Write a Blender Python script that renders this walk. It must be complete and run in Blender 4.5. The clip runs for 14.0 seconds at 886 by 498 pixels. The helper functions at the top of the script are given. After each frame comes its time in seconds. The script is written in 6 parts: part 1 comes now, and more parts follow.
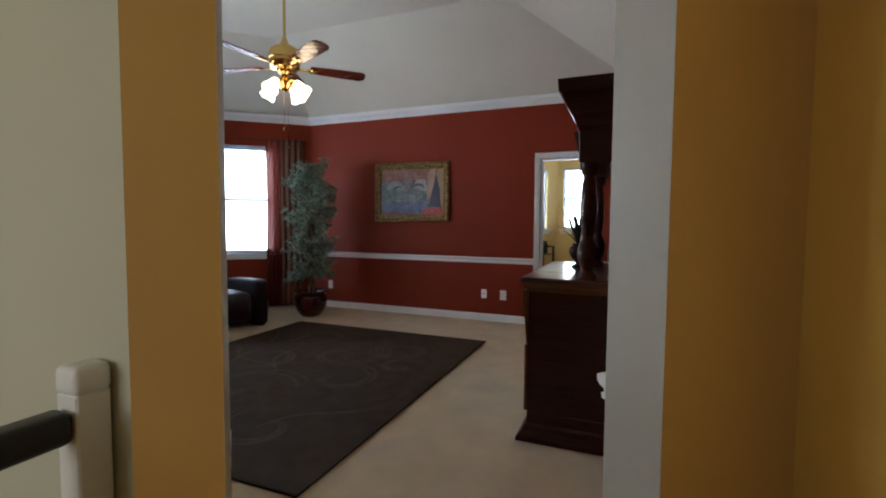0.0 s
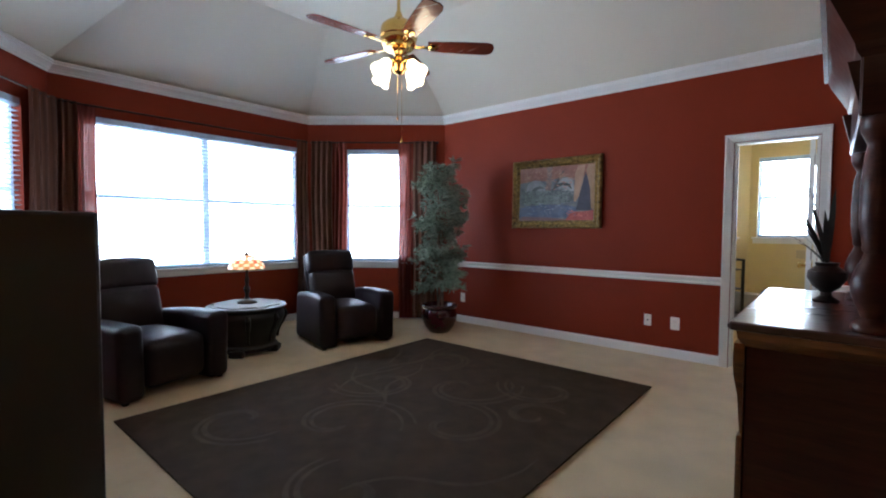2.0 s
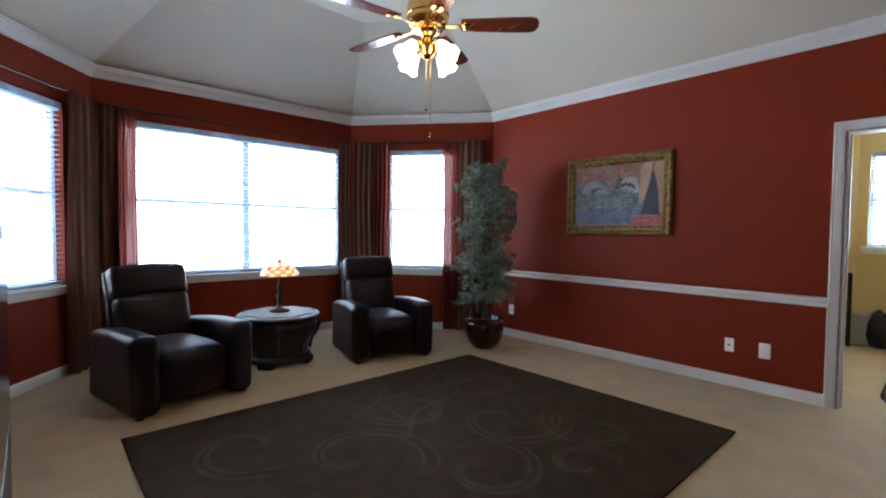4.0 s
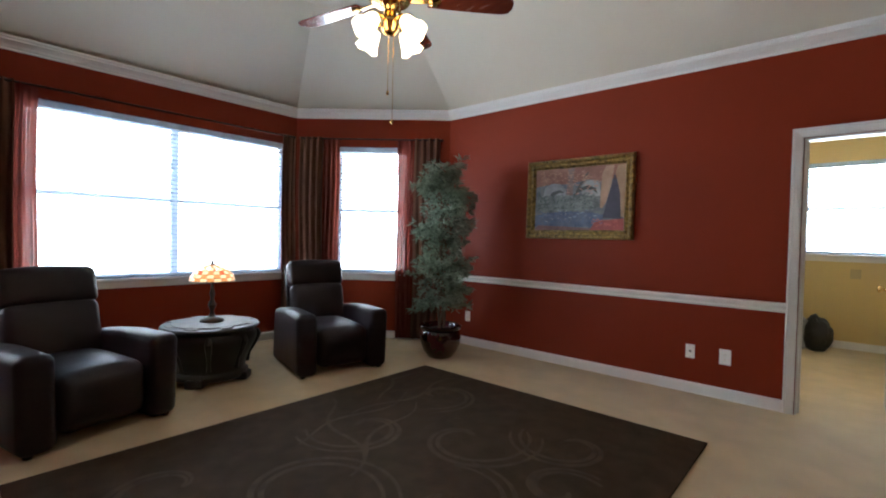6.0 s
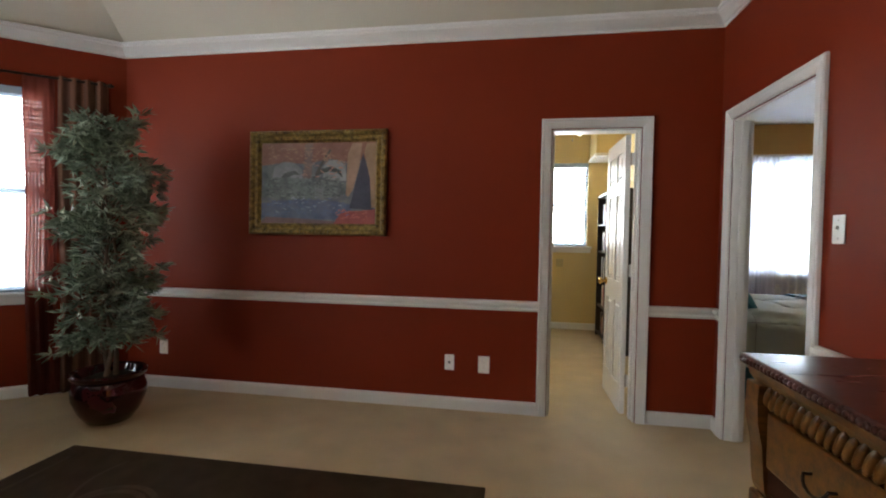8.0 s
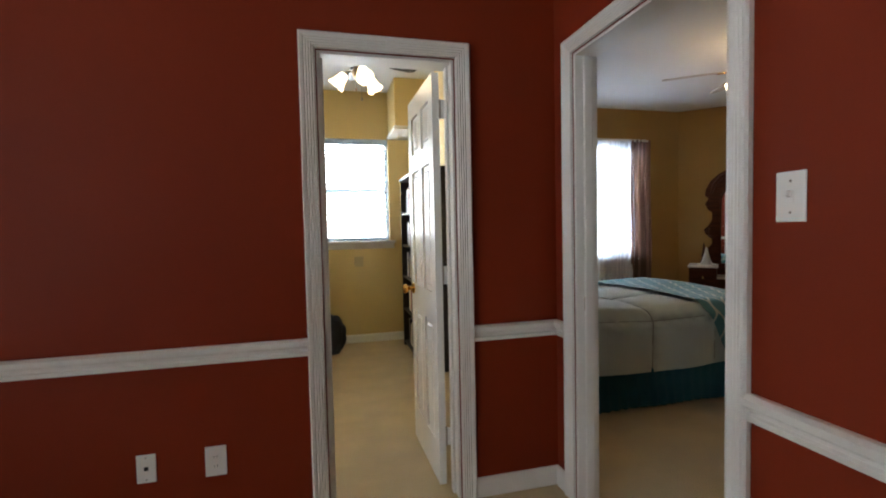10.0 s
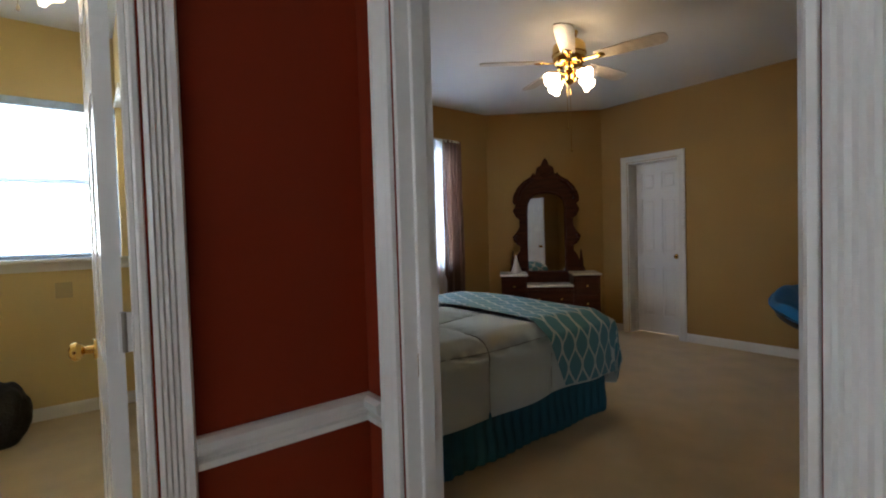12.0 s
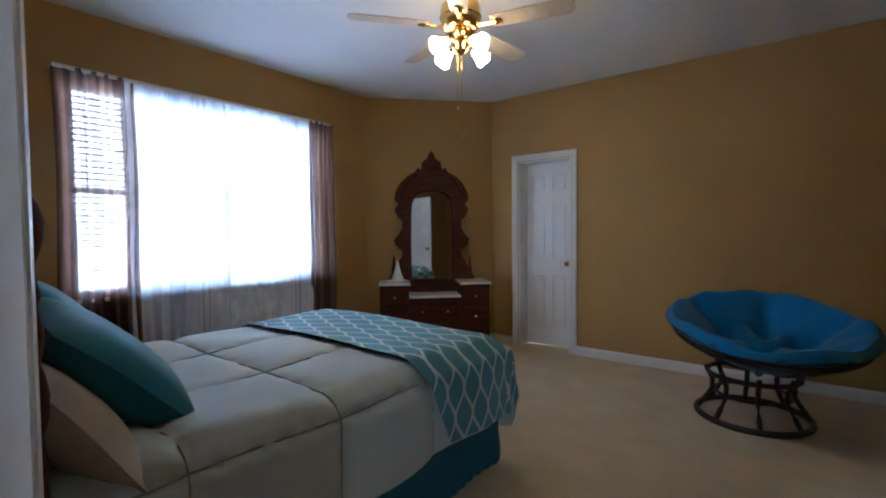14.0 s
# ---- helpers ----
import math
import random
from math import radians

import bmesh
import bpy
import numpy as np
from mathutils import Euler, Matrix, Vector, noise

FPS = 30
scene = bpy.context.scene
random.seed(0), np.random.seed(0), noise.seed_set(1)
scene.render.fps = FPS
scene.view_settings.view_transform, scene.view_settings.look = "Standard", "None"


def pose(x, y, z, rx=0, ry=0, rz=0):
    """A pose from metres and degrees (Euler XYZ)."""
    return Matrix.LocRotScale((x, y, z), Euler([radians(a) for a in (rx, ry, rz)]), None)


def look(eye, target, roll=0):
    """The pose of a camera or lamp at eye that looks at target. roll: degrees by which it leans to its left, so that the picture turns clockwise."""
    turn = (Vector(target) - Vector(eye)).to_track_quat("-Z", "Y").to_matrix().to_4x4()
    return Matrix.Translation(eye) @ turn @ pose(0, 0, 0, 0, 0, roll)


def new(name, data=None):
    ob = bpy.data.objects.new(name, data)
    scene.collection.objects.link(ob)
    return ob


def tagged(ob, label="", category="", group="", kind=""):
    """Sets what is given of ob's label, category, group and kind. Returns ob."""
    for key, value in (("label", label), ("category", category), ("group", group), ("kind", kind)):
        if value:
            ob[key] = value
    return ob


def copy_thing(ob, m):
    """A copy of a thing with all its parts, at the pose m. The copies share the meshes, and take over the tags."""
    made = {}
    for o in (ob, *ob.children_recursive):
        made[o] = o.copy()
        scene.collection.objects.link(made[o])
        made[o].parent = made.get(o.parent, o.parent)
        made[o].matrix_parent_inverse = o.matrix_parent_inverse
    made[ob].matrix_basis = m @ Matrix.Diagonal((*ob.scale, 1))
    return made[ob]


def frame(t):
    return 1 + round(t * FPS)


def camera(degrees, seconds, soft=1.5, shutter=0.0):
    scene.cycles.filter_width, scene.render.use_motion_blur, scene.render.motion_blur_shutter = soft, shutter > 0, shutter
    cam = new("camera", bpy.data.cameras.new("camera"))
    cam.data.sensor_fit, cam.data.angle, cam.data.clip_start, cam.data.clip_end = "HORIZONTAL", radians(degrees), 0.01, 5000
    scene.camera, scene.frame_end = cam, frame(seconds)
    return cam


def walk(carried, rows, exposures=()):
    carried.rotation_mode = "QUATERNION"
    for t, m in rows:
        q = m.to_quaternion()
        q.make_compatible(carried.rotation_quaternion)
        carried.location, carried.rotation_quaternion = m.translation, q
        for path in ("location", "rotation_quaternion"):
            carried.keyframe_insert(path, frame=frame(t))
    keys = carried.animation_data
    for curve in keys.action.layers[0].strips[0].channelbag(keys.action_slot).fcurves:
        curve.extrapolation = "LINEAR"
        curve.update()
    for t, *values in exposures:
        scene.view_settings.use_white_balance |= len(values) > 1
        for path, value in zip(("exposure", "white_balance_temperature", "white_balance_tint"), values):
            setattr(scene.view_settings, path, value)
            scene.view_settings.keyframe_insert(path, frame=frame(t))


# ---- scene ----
cam = camera(88.3, 14.0, 2.0)
PATH = [
    (0, (0.829, 1.543, 1.263), (0.079, 3.393, 1.149), 0.4),
    (0.5, (0.771, 1.773, 1.252), (-0.108, 3.567, 1.154), 0.4),
    (1, (0.754, 2.029, 1.251), (-0.318, 3.715, 1.159), 0.1),
    (1.5, (0.66, 2.226, 1.272), (-0.55, 3.816, 1.178), 0.1),
    (2, (0.517, 2.333, 1.262), (-0.779, 3.854, 1.174), 0.3),
    (2.5, (0.415, 2.475, 1.28), (-0.975, 3.91, 1.193), 0.2),
    (3, (0.368, 2.642, 1.282), (-1.112, 3.984, 1.2), 0.5),
    (5.5, (0.281, 2.84, 1.288), (-1.199, 4.183, 1.227), 0.8),
    (6, (0.053, 2.92, 1.253), (-1.263, 4.426, 1.207), 1.3),
    (6.5, (-0.056, 3.137, 1.289), (-1.213, 4.768, 1.228), 1.1),
    (7, (-0.073, 3.429, 1.271), (-1.072, 5.161, 1.23), 0.9),
    (7.5, (-0.3, 3.596, 1.3), (-0.94, 5.49, 1.247), 1.0),
    (8, (-0.408, 3.868, 1.292), (-0.727, 5.841, 1.231), 0.9),
    (8.2, (-0.349, 4.009, 1.287), (-0.605, 5.991, 1.224), 0.6),
    (10.3, (-0.12, 5.318, 1.28), (0.5, 7.217, 1.196), -0.7),
    (10.5, (-0.092, 5.409, 1.265), (0.616, 7.279, 1.194), -0.3),
    (11, (-0.084, 5.655, 1.279), (0.894, 7.398, 1.205), -0.6),
    (11.5, (0.145, 5.877, 1.266), (1.235, 7.553, 1.199), -1.3),
    (12, (0.324, 6.074, 1.254), (1.558, 7.647, 1.193), -1.7),
    (12.5, (0.474, 6.294, 1.260), (1.890, 7.705, 1.207), -1.4),
    (13, (0.64, 6.363, 1.298), (2.132, 7.693, 1.218), -1.0),
    (13.5, (0.836, 6.435, 1.277), (2.365, 7.722, 1.205), -0.9),
    (14, (0.965, 6.561, 1.281), (2.54, 7.792, 1.208), -0.5),
]
WIN, WIN_BED, WIN_OFF, HALL_FILL = 4.9, 17.0, 9.5, 4.3
EXPOSURES = [(0.0, 0.08, 5800, 10), (0.5, 0.1, 5500, 10), (1.0, 0.1, 5500, 10), (1.5, 0.45, 5600, 10), (2.5, 0.45, 5500, 10), (5.5, 0.45, 5950, 10), (6.5, 0.5, 6300, 10), (8.0, 0.15, 6800, 10), (10.5, 0.0, 6600, 10), (12.0, -0.15, 6300, 10), (12.5, -0.3, 6200, 10), (13.0, -0.3, 5750, 10), (13.5, -0.05, 5500, 10), (14.0, 0.3, 5250, 10)]
walk(cam, [(t, look(eye, target, roll)) for t, eye, target, roll in PATH], EXPOSURES)

# ---- world, sun, daylight in the windows ----
world = bpy.data.worlds.new("world")
scene.world = world
world.use_nodes = True
wn = world.node_tree.nodes
sky = wn.new("ShaderNodeTexSky")
sky.sky_type, sky.sun_disc, sky.sun_elevation, sky.sun_rotation = "NISHITA", False, radians(55), radians(100)
world.node_tree.links.new(sky.outputs[0], wn["Background"].inputs[0])
wn["Background"].inputs[1].default_value = 0.1
sun = new("sun", bpy.data.lights.new("sun", "SUN"))
sun.data.energy, sun.data.angle, sun.data.color = 3.0, radians(0.5), (1, 0.95, 0.88)
sun.matrix_world = look((20, 3, 30), (0, 4, 0))


def window_light(name, centre, inward, width, height, radiance, colour=(0.82, 0.91, 1.0)):
    """The sky's light in one window's opening."""
    lamp = new(name, bpy.data.lights.new(name, "AREA"))
    lamp.data.shape, lamp.data.size, lamp.data.size_y = "RECTANGLE", width, height
    lamp.data.energy, lamp.data.color = radiance * math.pi * width * height, colour
    lamp.matrix_world = look(centre, Vector(centre) + Vector(inward))


# ---- materials ----
def nodes_of(name):
    m = bpy.data.materials.new(name)
    m.use_nodes = True
    return m, m.node_tree.nodes, m.node_tree.links, m.node_tree.nodes["Principled BSDF"]


def paint(name, colour, rough=0.6, vary=0.12, scale=3.0, grain=120.0, bump=0.1, metal=0.0, coat=0.0, second=None, sheen=0.0, stretch=None, depth=0.004):
    """A surface with large and fine variation of its colour, and fine relief."""
    m, n, l, b = nodes_of(name)
    tc = n.new("ShaderNodeTexCoord")
    src = tc.outputs["Object"]
    if stretch:
        mp = n.new("ShaderNodeMapping")
        mp.inputs["Scale"].default_value = stretch
        l.new(src, mp.inputs[0])
        src = mp.outputs[0]
    big, fine = n.new("ShaderNodeTexNoise"), n.new("ShaderNodeTexNoise")
    big.inputs["Scale"].default_value, big.inputs["Detail"].default_value = scale, 4
    fine.inputs["Scale"].default_value, fine.inputs["Detail"].default_value = grain, 3
    l.new(src, big.inputs["Vector"]), l.new(src, fine.inputs["Vector"])
    add = n.new("ShaderNodeMath")
    add.operation, add.inputs[1].default_value = "MULTIPLY_ADD", 0.5
    l.new(fine.outputs[0], add.inputs[0]), l.new(big.outputs[0], add.inputs[2])
    ramp = n.new("ShaderNodeValToRGB")
    c2 = second or [c * (1 + vary) for c in colour]
    c1 = colour if second else [c * (1 - vary) for c in colour]
    ramp.color_ramp.elements[0].position, ramp.color_ramp.elements[1].position = 0.5, 1.0
    ramp.color_ramp.elements[0].color, ramp.color_ramp.elements[1].color = (*c1, 1), (*[min(1, c) for c in c2], 1)
    l.new(add.outputs[0], ramp.inputs[0]), l.new(ramp.outputs[0], b.inputs["Base Color"])
    rr = n.new("ShaderNodeMapRange")
    rr.inputs[3].default_value, rr.inputs[4].default_value = max(0.03, rough - 0.08), min(1, rough + 0.08)
    l.new(big.outputs[0], rr.inputs[0]), l.new(rr.outputs[0], b.inputs["Roughness"])
    b.inputs["Metallic"].default_value, b.inputs["Coat Weight"].default_value = metal, coat
    b.inputs["Sheen Weight"].default_value = sheen
    if bump:
        bp = n.new("ShaderNodeBump")
        bp.inputs["Strength"].default_value, bp.inputs["Distance"].default_value = bump, depth
        l.new(fine.outputs[0], bp.inputs["Height"]), l.new(bp.outputs[0], b.inputs["Normal"])
    return m


def glow(name, colour, strength, base=(0.9, 0.88, 0.82)):
    m, n, l, b = nodes_of(name)
    b.inputs["Base Color"].default_value = (*base, 1)
    b.inputs["Emission Color"].default_value, b.inputs["Emission Strength"].default_value = (*colour, 1), strength
    b.inputs["Roughness"].default_value = 0.35
    return m


def cloth(name, colour, see=0.0, translucent=0.3, second=None, stripes=0.0, weave=500.0):
    """Curtain cloth: some light passes through, and see is the share of gaps in the weave."""
    m, n, l, b = nodes_of(name)
    b.inputs["Roughness"].default_value = 0.85
    out = n["Material Output"]
    tr, tp = n.new("ShaderNodeBsdfTranslucent"), n.new("ShaderNodeBsdfTransparent")
    mix, mix2 = n.new("ShaderNodeMixShader"), n.new("ShaderNodeMixShader")
    mix.inputs[0].default_value, mix2.inputs[0].default_value = translucent, see
    tc = n.new("ShaderNodeTexCoord")
    noise_n = n.new("ShaderNodeTexNoise")
    noise_n.inputs["Scale"].default_value = 9
    l.new(tc.outputs["Object"], noise_n.inputs["Vector"])
    ramp = n.new("ShaderNodeValToRGB")
    ramp.color_ramp.elements[0].position, ramp.color_ramp.elements[1].position = 0.42, 0.58
    ramp.color_ramp.elements[0].color = (*colour, 1)
    ramp.color_ramp.elements[1].color = (*(second or [min(1, c * 1.2) for c in colour]), 1)
    if stripes:
        uv = n.new("ShaderNodeUVMap")
        sep, mul, sn = n.new("ShaderNodeSeparateXYZ"), n.new("ShaderNodeMath"), n.new("ShaderNodeMath")
        mul.operation, mul.inputs[1].default_value, sn.operation = "MULTIPLY_ADD", stripes, "SINE"
        line, amp = n.new("ShaderNodeTexNoise"), n.new("ShaderNodeMath")
        line.noise_dimensions = "1D"
        line.inputs["Scale"].default_value, line.inputs["Detail"].default_value = 5.0, 2
        amp.operation, amp.inputs[1].default_value = "MULTIPLY", 14.0
        l.new(sep.outputs[0], line.inputs["W"]), l.new(line.outputs[0], amp.inputs[0]), l.new(amp.outputs[0], mul.inputs[2])
        half = n.new("ShaderNodeMath")
        half.operation, half.inputs[1].default_value, half.inputs[2].default_value = "MULTIPLY_ADD", 0.5, 0.5
        l.new(uv.outputs[0], sep.inputs[0]), l.new(sep.outputs[0], mul.inputs[0]), l.new(mul.outputs[0], sn.inputs[0])
        l.new(sn.outputs[0], half.inputs[0]), l.new(half.outputs[0], ramp.inputs[0])
    else:
        l.new(noise_n.outputs[0], ramp.inputs[0])
    l.new(ramp.outputs[0], b.inputs["Base Color"]), l.new(ramp.outputs[0], tr.inputs[0])
    l.new(b.outputs[0], mix.inputs[1]), l.new(tr.outputs[0], mix.inputs[2])
    l.new(mix.outputs[0], mix2.inputs[1]), l.new(tp.outputs[0], mix2.inputs[2]), l.new(mix2.outputs[0], out.inputs[0])
    bp, wv = n.new("ShaderNodeBump"), n.new("ShaderNodeTexNoise")
    wv.inputs["Scale"].default_value, bp.inputs["Strength"].default_value, bp.inputs["Distance"].default_value = weave, 0.2, 0.001
    l.new(tc.outputs["Object"], wv.inputs["Vector"]), l.new(wv.outputs[0], bp.inputs["Height"]), l.new(bp.outputs[0], b.inputs["Normal"])
    return m


def check_sheer():
    """Red open-weave cloth with a small check."""
    m, n, l, b = nodes_of("red check sheer")
    b.inputs["Base Color"].default_value, b.inputs["Roughness"].default_value = (0.2, 0.04, 0.024, 1), 0.9
    tr, tp = n.new("ShaderNodeBsdfTranslucent"), n.new("ShaderNodeBsdfTransparent")
    tr.inputs[0].default_value = (0.16, 0.034, 0.024, 1)
    mix, mix2 = n.new("ShaderNodeMixShader"), n.new("ShaderNodeMixShader")
    mix.inputs[0].default_value = 0.6
    uv, sep = n.new("ShaderNodeUVMap"), n.new("ShaderNodeSeparateXYZ")
    l.new(uv.outputs[0], sep.inputs[0])
    waves = []
    for axis, f in ((0, 190.0), (1, 210.0)):
        mul, sn, gt = n.new("ShaderNodeMath"), n.new("ShaderNodeMath"), n.new("ShaderNodeMath")
        mul.operation, mul.inputs[1].default_value, sn.operation = "MULTIPLY", f, "SINE"
        gt.operation, gt.inputs[1].default_value = "GREATER_THAN", 0.15
        l.new(sep.outputs[axis], mul.inputs[0]), l.new(mul.outputs[0], sn.inputs[0]), l.new(sn.outputs[0], gt.inputs[0])
        waves.append(gt)
    both, share = n.new("ShaderNodeMath"), n.new("ShaderNodeMapRange")
    both.operation = "MULTIPLY"
    share.inputs[3].default_value, share.inputs[4].default_value = 0.0, 0.07
    l.new(waves[0].outputs[0], both.inputs[0]), l.new(waves[1].outputs[0], both.inputs[1])
    l.new(both.outputs[0], share.inputs[0]), l.new(share.outputs[0], mix2.inputs[0])
    l.new(b.outputs[0], mix.inputs[1]), l.new(tr.outputs[0], mix.inputs[2])
    l.new(mix.outputs[0], mix2.inputs[1]), l.new(tp.outputs[0], mix2.inputs[2])
    l.new(mix2.outputs[0], n["Material Output"].inputs[0])
    return m


def trellis():
    """Printed teal cloth with a pale ogee trellis, on the cloth's own coordinates in metres."""
    m, n, l, b = nodes_of("teal trellis cloth")
    uv, sep = n.new("ShaderNodeUVMap"), n.new("ShaderNodeSeparateXYZ")
    l.new(uv.outputs[0], sep.inputs[0])

    def math_node(op, a, c=0.0, d=None):
        k = n.new("ShaderNodeMath")
        k.operation = op
        for i, v in enumerate((a, c) if d is None else (a, c, d)):
            if isinstance(v, float):
                k.inputs[i].default_value = v
            else:
                l.new(v, k.inputs[i])
        return k.outputs[0]
    u, v = sep.outputs[0], sep.outputs[1]
    sway = math_node("MULTIPLY", math_node("SINE", math_node("MULTIPLY", v, 2 * math.pi / 0.27)), 0.031)
    lines = []
    for sign in (1.0, -1.0):
        x = math_node("MULTIPLY_ADD", sway, sign, u)
        f = math_node("FRACT", math_node("MULTIPLY_ADD", x, 1 / 0.124, 50.0 if sign > 0 else 50.5))
        lines.append(math_node("LESS_THAN", math_node("ABSOLUTE", math_node("SUBTRACT", f, 0.5)), 0.075))
    line = math_node("MAXIMUM", lines[0], lines[1])
    mix = n.new("ShaderNodeMix")
    mix.data_type = "RGBA"
    mix.inputs[6].default_value, mix.inputs[7].default_value = (0.07, 0.25, 0.31, 1), (0.5, 0.58, 0.57, 1)
    l.new(line, mix.inputs[0]), l.new(mix.outputs[2], b.inputs["Base Color"])
    b.inputs["Roughness"].default_value, b.inputs["Sheen Weight"].default_value = 0.8, 0.2
    wv, bp = n.new("ShaderNodeTexNoise"), n.new("ShaderNodeBump")
    wv.inputs["Scale"].default_value, bp.inputs["Strength"].default_value, bp.inputs["Distance"].default_value = 300, 0.25, 0.002
    l.new(wv.outputs[0], bp.inputs["Height"]), l.new(bp.outputs[0], b.inputs["Normal"])
    return m


def wood(name, dark, light, rough=0.35, coat=0.3, along=(1.5, 14, 14)):
    return paint(name, dark, rough, scale=2.2, grain=9, bump=0.06, coat=coat, second=light, stretch=along, depth=0.002)


RED = paint("dark red wall paint", (0.198, 0.0245, 0.0074), 0.55, 0.05, 1.3, 260, 0.12, depth=0.0015)
# daylit grey and dimness of the entry's reveal are put into this colour
REVEAL = paint("grey-beige reveal with daylight tone", (0.37, 0.34, 0.27), 0.6, 0.05, 1.3, 260, 0.12, depth=0.0015)
# the hall's gold paint, paler where bluish daylight is put into the colour
ENTRY = paint("gold wall paint toned by daylight", (0.57, 0.37, 0.115), 0.6, 0.05, 1.3, 260, 0.12, depth=0.0015)
GOLD = paint("gold wall paint", (0.6, 0.37, 0.075), 0.6, 0.05, 1.3, 260, 0.12, depth=0.0015)
TAN = paint("tan wall paint", (0.39, 0.235, 0.078), 0.6, 0.05, 1.3, 260, 0.12, depth=0.0015)
YELLOW = paint("pale yellow wall paint", (0.66, 0.5, 0.22), 0.6, 0.05, 1.3, 260, 0.12, depth=0.0015)
CREAM = paint("cream wall paint", (0.47, 0.45, 0.33), 0.6, 0.05, 1.3, 260, 0.12, depth=0.0015)
CEIL = paint("off-white ceiling paint", (0.71, 0.65, 0.52), 0.75, 0.03, 1.2, 180, 0.25, depth=0.002)
CEIL_B = paint("white ceiling paint", (0.74, 0.74, 0.73), 0.75, 0.03, 1.2, 180, 0.25, depth=0.002)
TRIM = paint("white trim paint", (0.74, 0.72, 0.68), 0.35, 0.04, 2.0, 60, 0.05, depth=0.001)
DOORW = paint("white door paint", (0.78, 0.77, 0.75), 0.25, 0.03, 2.0, 60, 0.05, depth=0.001)
CARPET = paint("cream cut-pile carpet", (0.57, 0.43, 0.235), 0.95, 0.13, 4, 130, 1.0, sheen=0.25, depth=0.008)
RUG = paint("dark brown wool pile", (0.05, 0.03, 0.016), 0.95, 0.3, 8, 160, 1.0, depth=0.006)
RUG_L = paint("lighter brown carved pile", (0.07, 0.046, 0.028), 0.95, 0.3, 10, 160, 1.0, depth=0.006)
LEATHER = paint("dark brown leather", (0.017, 0.0092, 0.011), 0.45, 0.3, 5, 160, 0.25, depth=0.002)
BLACKP = paint("black plastic", (0.008, 0.008, 0.009), 0.4, 0.2, 4, 200, 0.05)
SCREEN = paint("dark glass screen", (0.004, 0.004, 0.005), 0.1, 0.1, 1, 50, 0.0)
CHERRY = wood("dark cherry wood", (0.022, 0.006, 0.0035), (0.055, 0.014, 0.007), 0.38, 0.15)
HONEY = wood("gilded honey wood", (0.03, 0.0095, 0.0018), (0.165, 0.06, 0.0075), 0.32, 0.25)
TOPWOOD = wood("polished cherry top", (0.03, 0.008, 0.0045), (0.065, 0.018, 0.009), 0.3, 0.35)
MAHOG = wood("dark mahogany", (0.036, 0.0095, 0.005), (0.095, 0.026, 0.011), 0.5, 0.0)
BLADE_R = wood("red cherry fan blade", (0.12, 0.02, 0.012), (0.2, 0.04, 0.02), 0.25, 0.5)
BLADE_W = wood("pale oak fan blade", (0.5, 0.42, 0.33), (0.62, 0.54, 0.44), 0.35, 0.2)
ESPRESSO = wood("espresso shelf wood", (0.012, 0.007, 0.006), (0.03, 0.016, 0.012), 0.4, 0.2)
EBONY = paint("black painted wood", (0.012, 0.009, 0.008), 0.35, 0.2, 4, 80, 0.08)
BRASS = paint("polished brass", (0.75, 0.5, 0.16), 0.16, 0.08, 8, 60, 0.03, metal=1)
PEWTER = paint("brushed pewter", (0.35, 0.32, 0.28), 0.3, 0.1, 8, 60, 0.03, metal=1)
BRONZE = paint("dark bronze", (0.04, 0.03, 0.025), 0.35, 0.2, 8, 60, 0.05, metal=0.8)
GILT = paint("antique gilt", (0.045, 0.027, 0.009), 0.36, scale=30, grain=110, bump=0.8, metal=0.5, second=(0.4, 0.26, 0.075), depth=0.006)
MARBLE = paint("white marble", (0.72, 0.7, 0.67), 0.18, 0.12, 5, 30, 0.0)
STONE = paint("grey slate top", (0.13, 0.115, 0.105), 0.5, 0.4, 9, 60, 0.15)
GLAZE = paint("burgundy ceramic glaze", (0.05, 0.008, 0.012), 0.15, 0.3, 6, 40, 0.03, coat=0.6)
SOIL = paint("moss and soil", (0.03, 0.025, 0.015), 0.95, 0.4, 12, 90, 0.9, depth=0.01)
BARK = paint("grey-brown bark", (0.13, 0.09, 0.06), 0.85, 0.3, 10, 60, 0.6, depth=0.004)
LEAF = paint("grey-green leaf", (0.06, 0.105, 0.06), 0.42, 0.35, 22, 60, 0.05, second=(0.34, 0.41, 0.31))
DARKLEAF = paint("dark dried leaf", (0.02, 0.018, 0.012), 0.6, 0.3, 8, 40, 0.05)
PLASTIC = paint("white plastic plate", (0.78, 0.76, 0.72), 0.35, 0.03, 6, 60, 0.0)
BEIGE = paint("beige plastic plate", (0.5, 0.39, 0.2), 0.4, 0.03, 6, 60, 0.0)
# white slats and frames: their bluish shade against the daylight is in the colour
SLAT = cloth("white blind slat with backlit tone", (0.42, 0.5, 0.58), 0.0, 0.2, weave=40.0)
VINYL = cloth("white window vinyl with backlit tone", (0.6, 0.65, 0.72), 0.0, 0.3, weave=40.0)
DAY = glow("overcast daylight", (0.86, 0.93, 1.0), 3.0)
COMFORT = paint("grey-beige comforter", (0.49, 0.565, 0.55), 0.85, 0.06, 4, 300, 0.3, sheen=0.2, depth=0.002)
PIPING = paint("grey comforter seam", (0.33, 0.36, 0.34), 0.9, 0.08, 4, 300, 0.3)
SKIRT = paint("deep blue bed skirt", (0.014, 0.11, 0.17), 0.9, 0.12, 5, 300, 0.3)
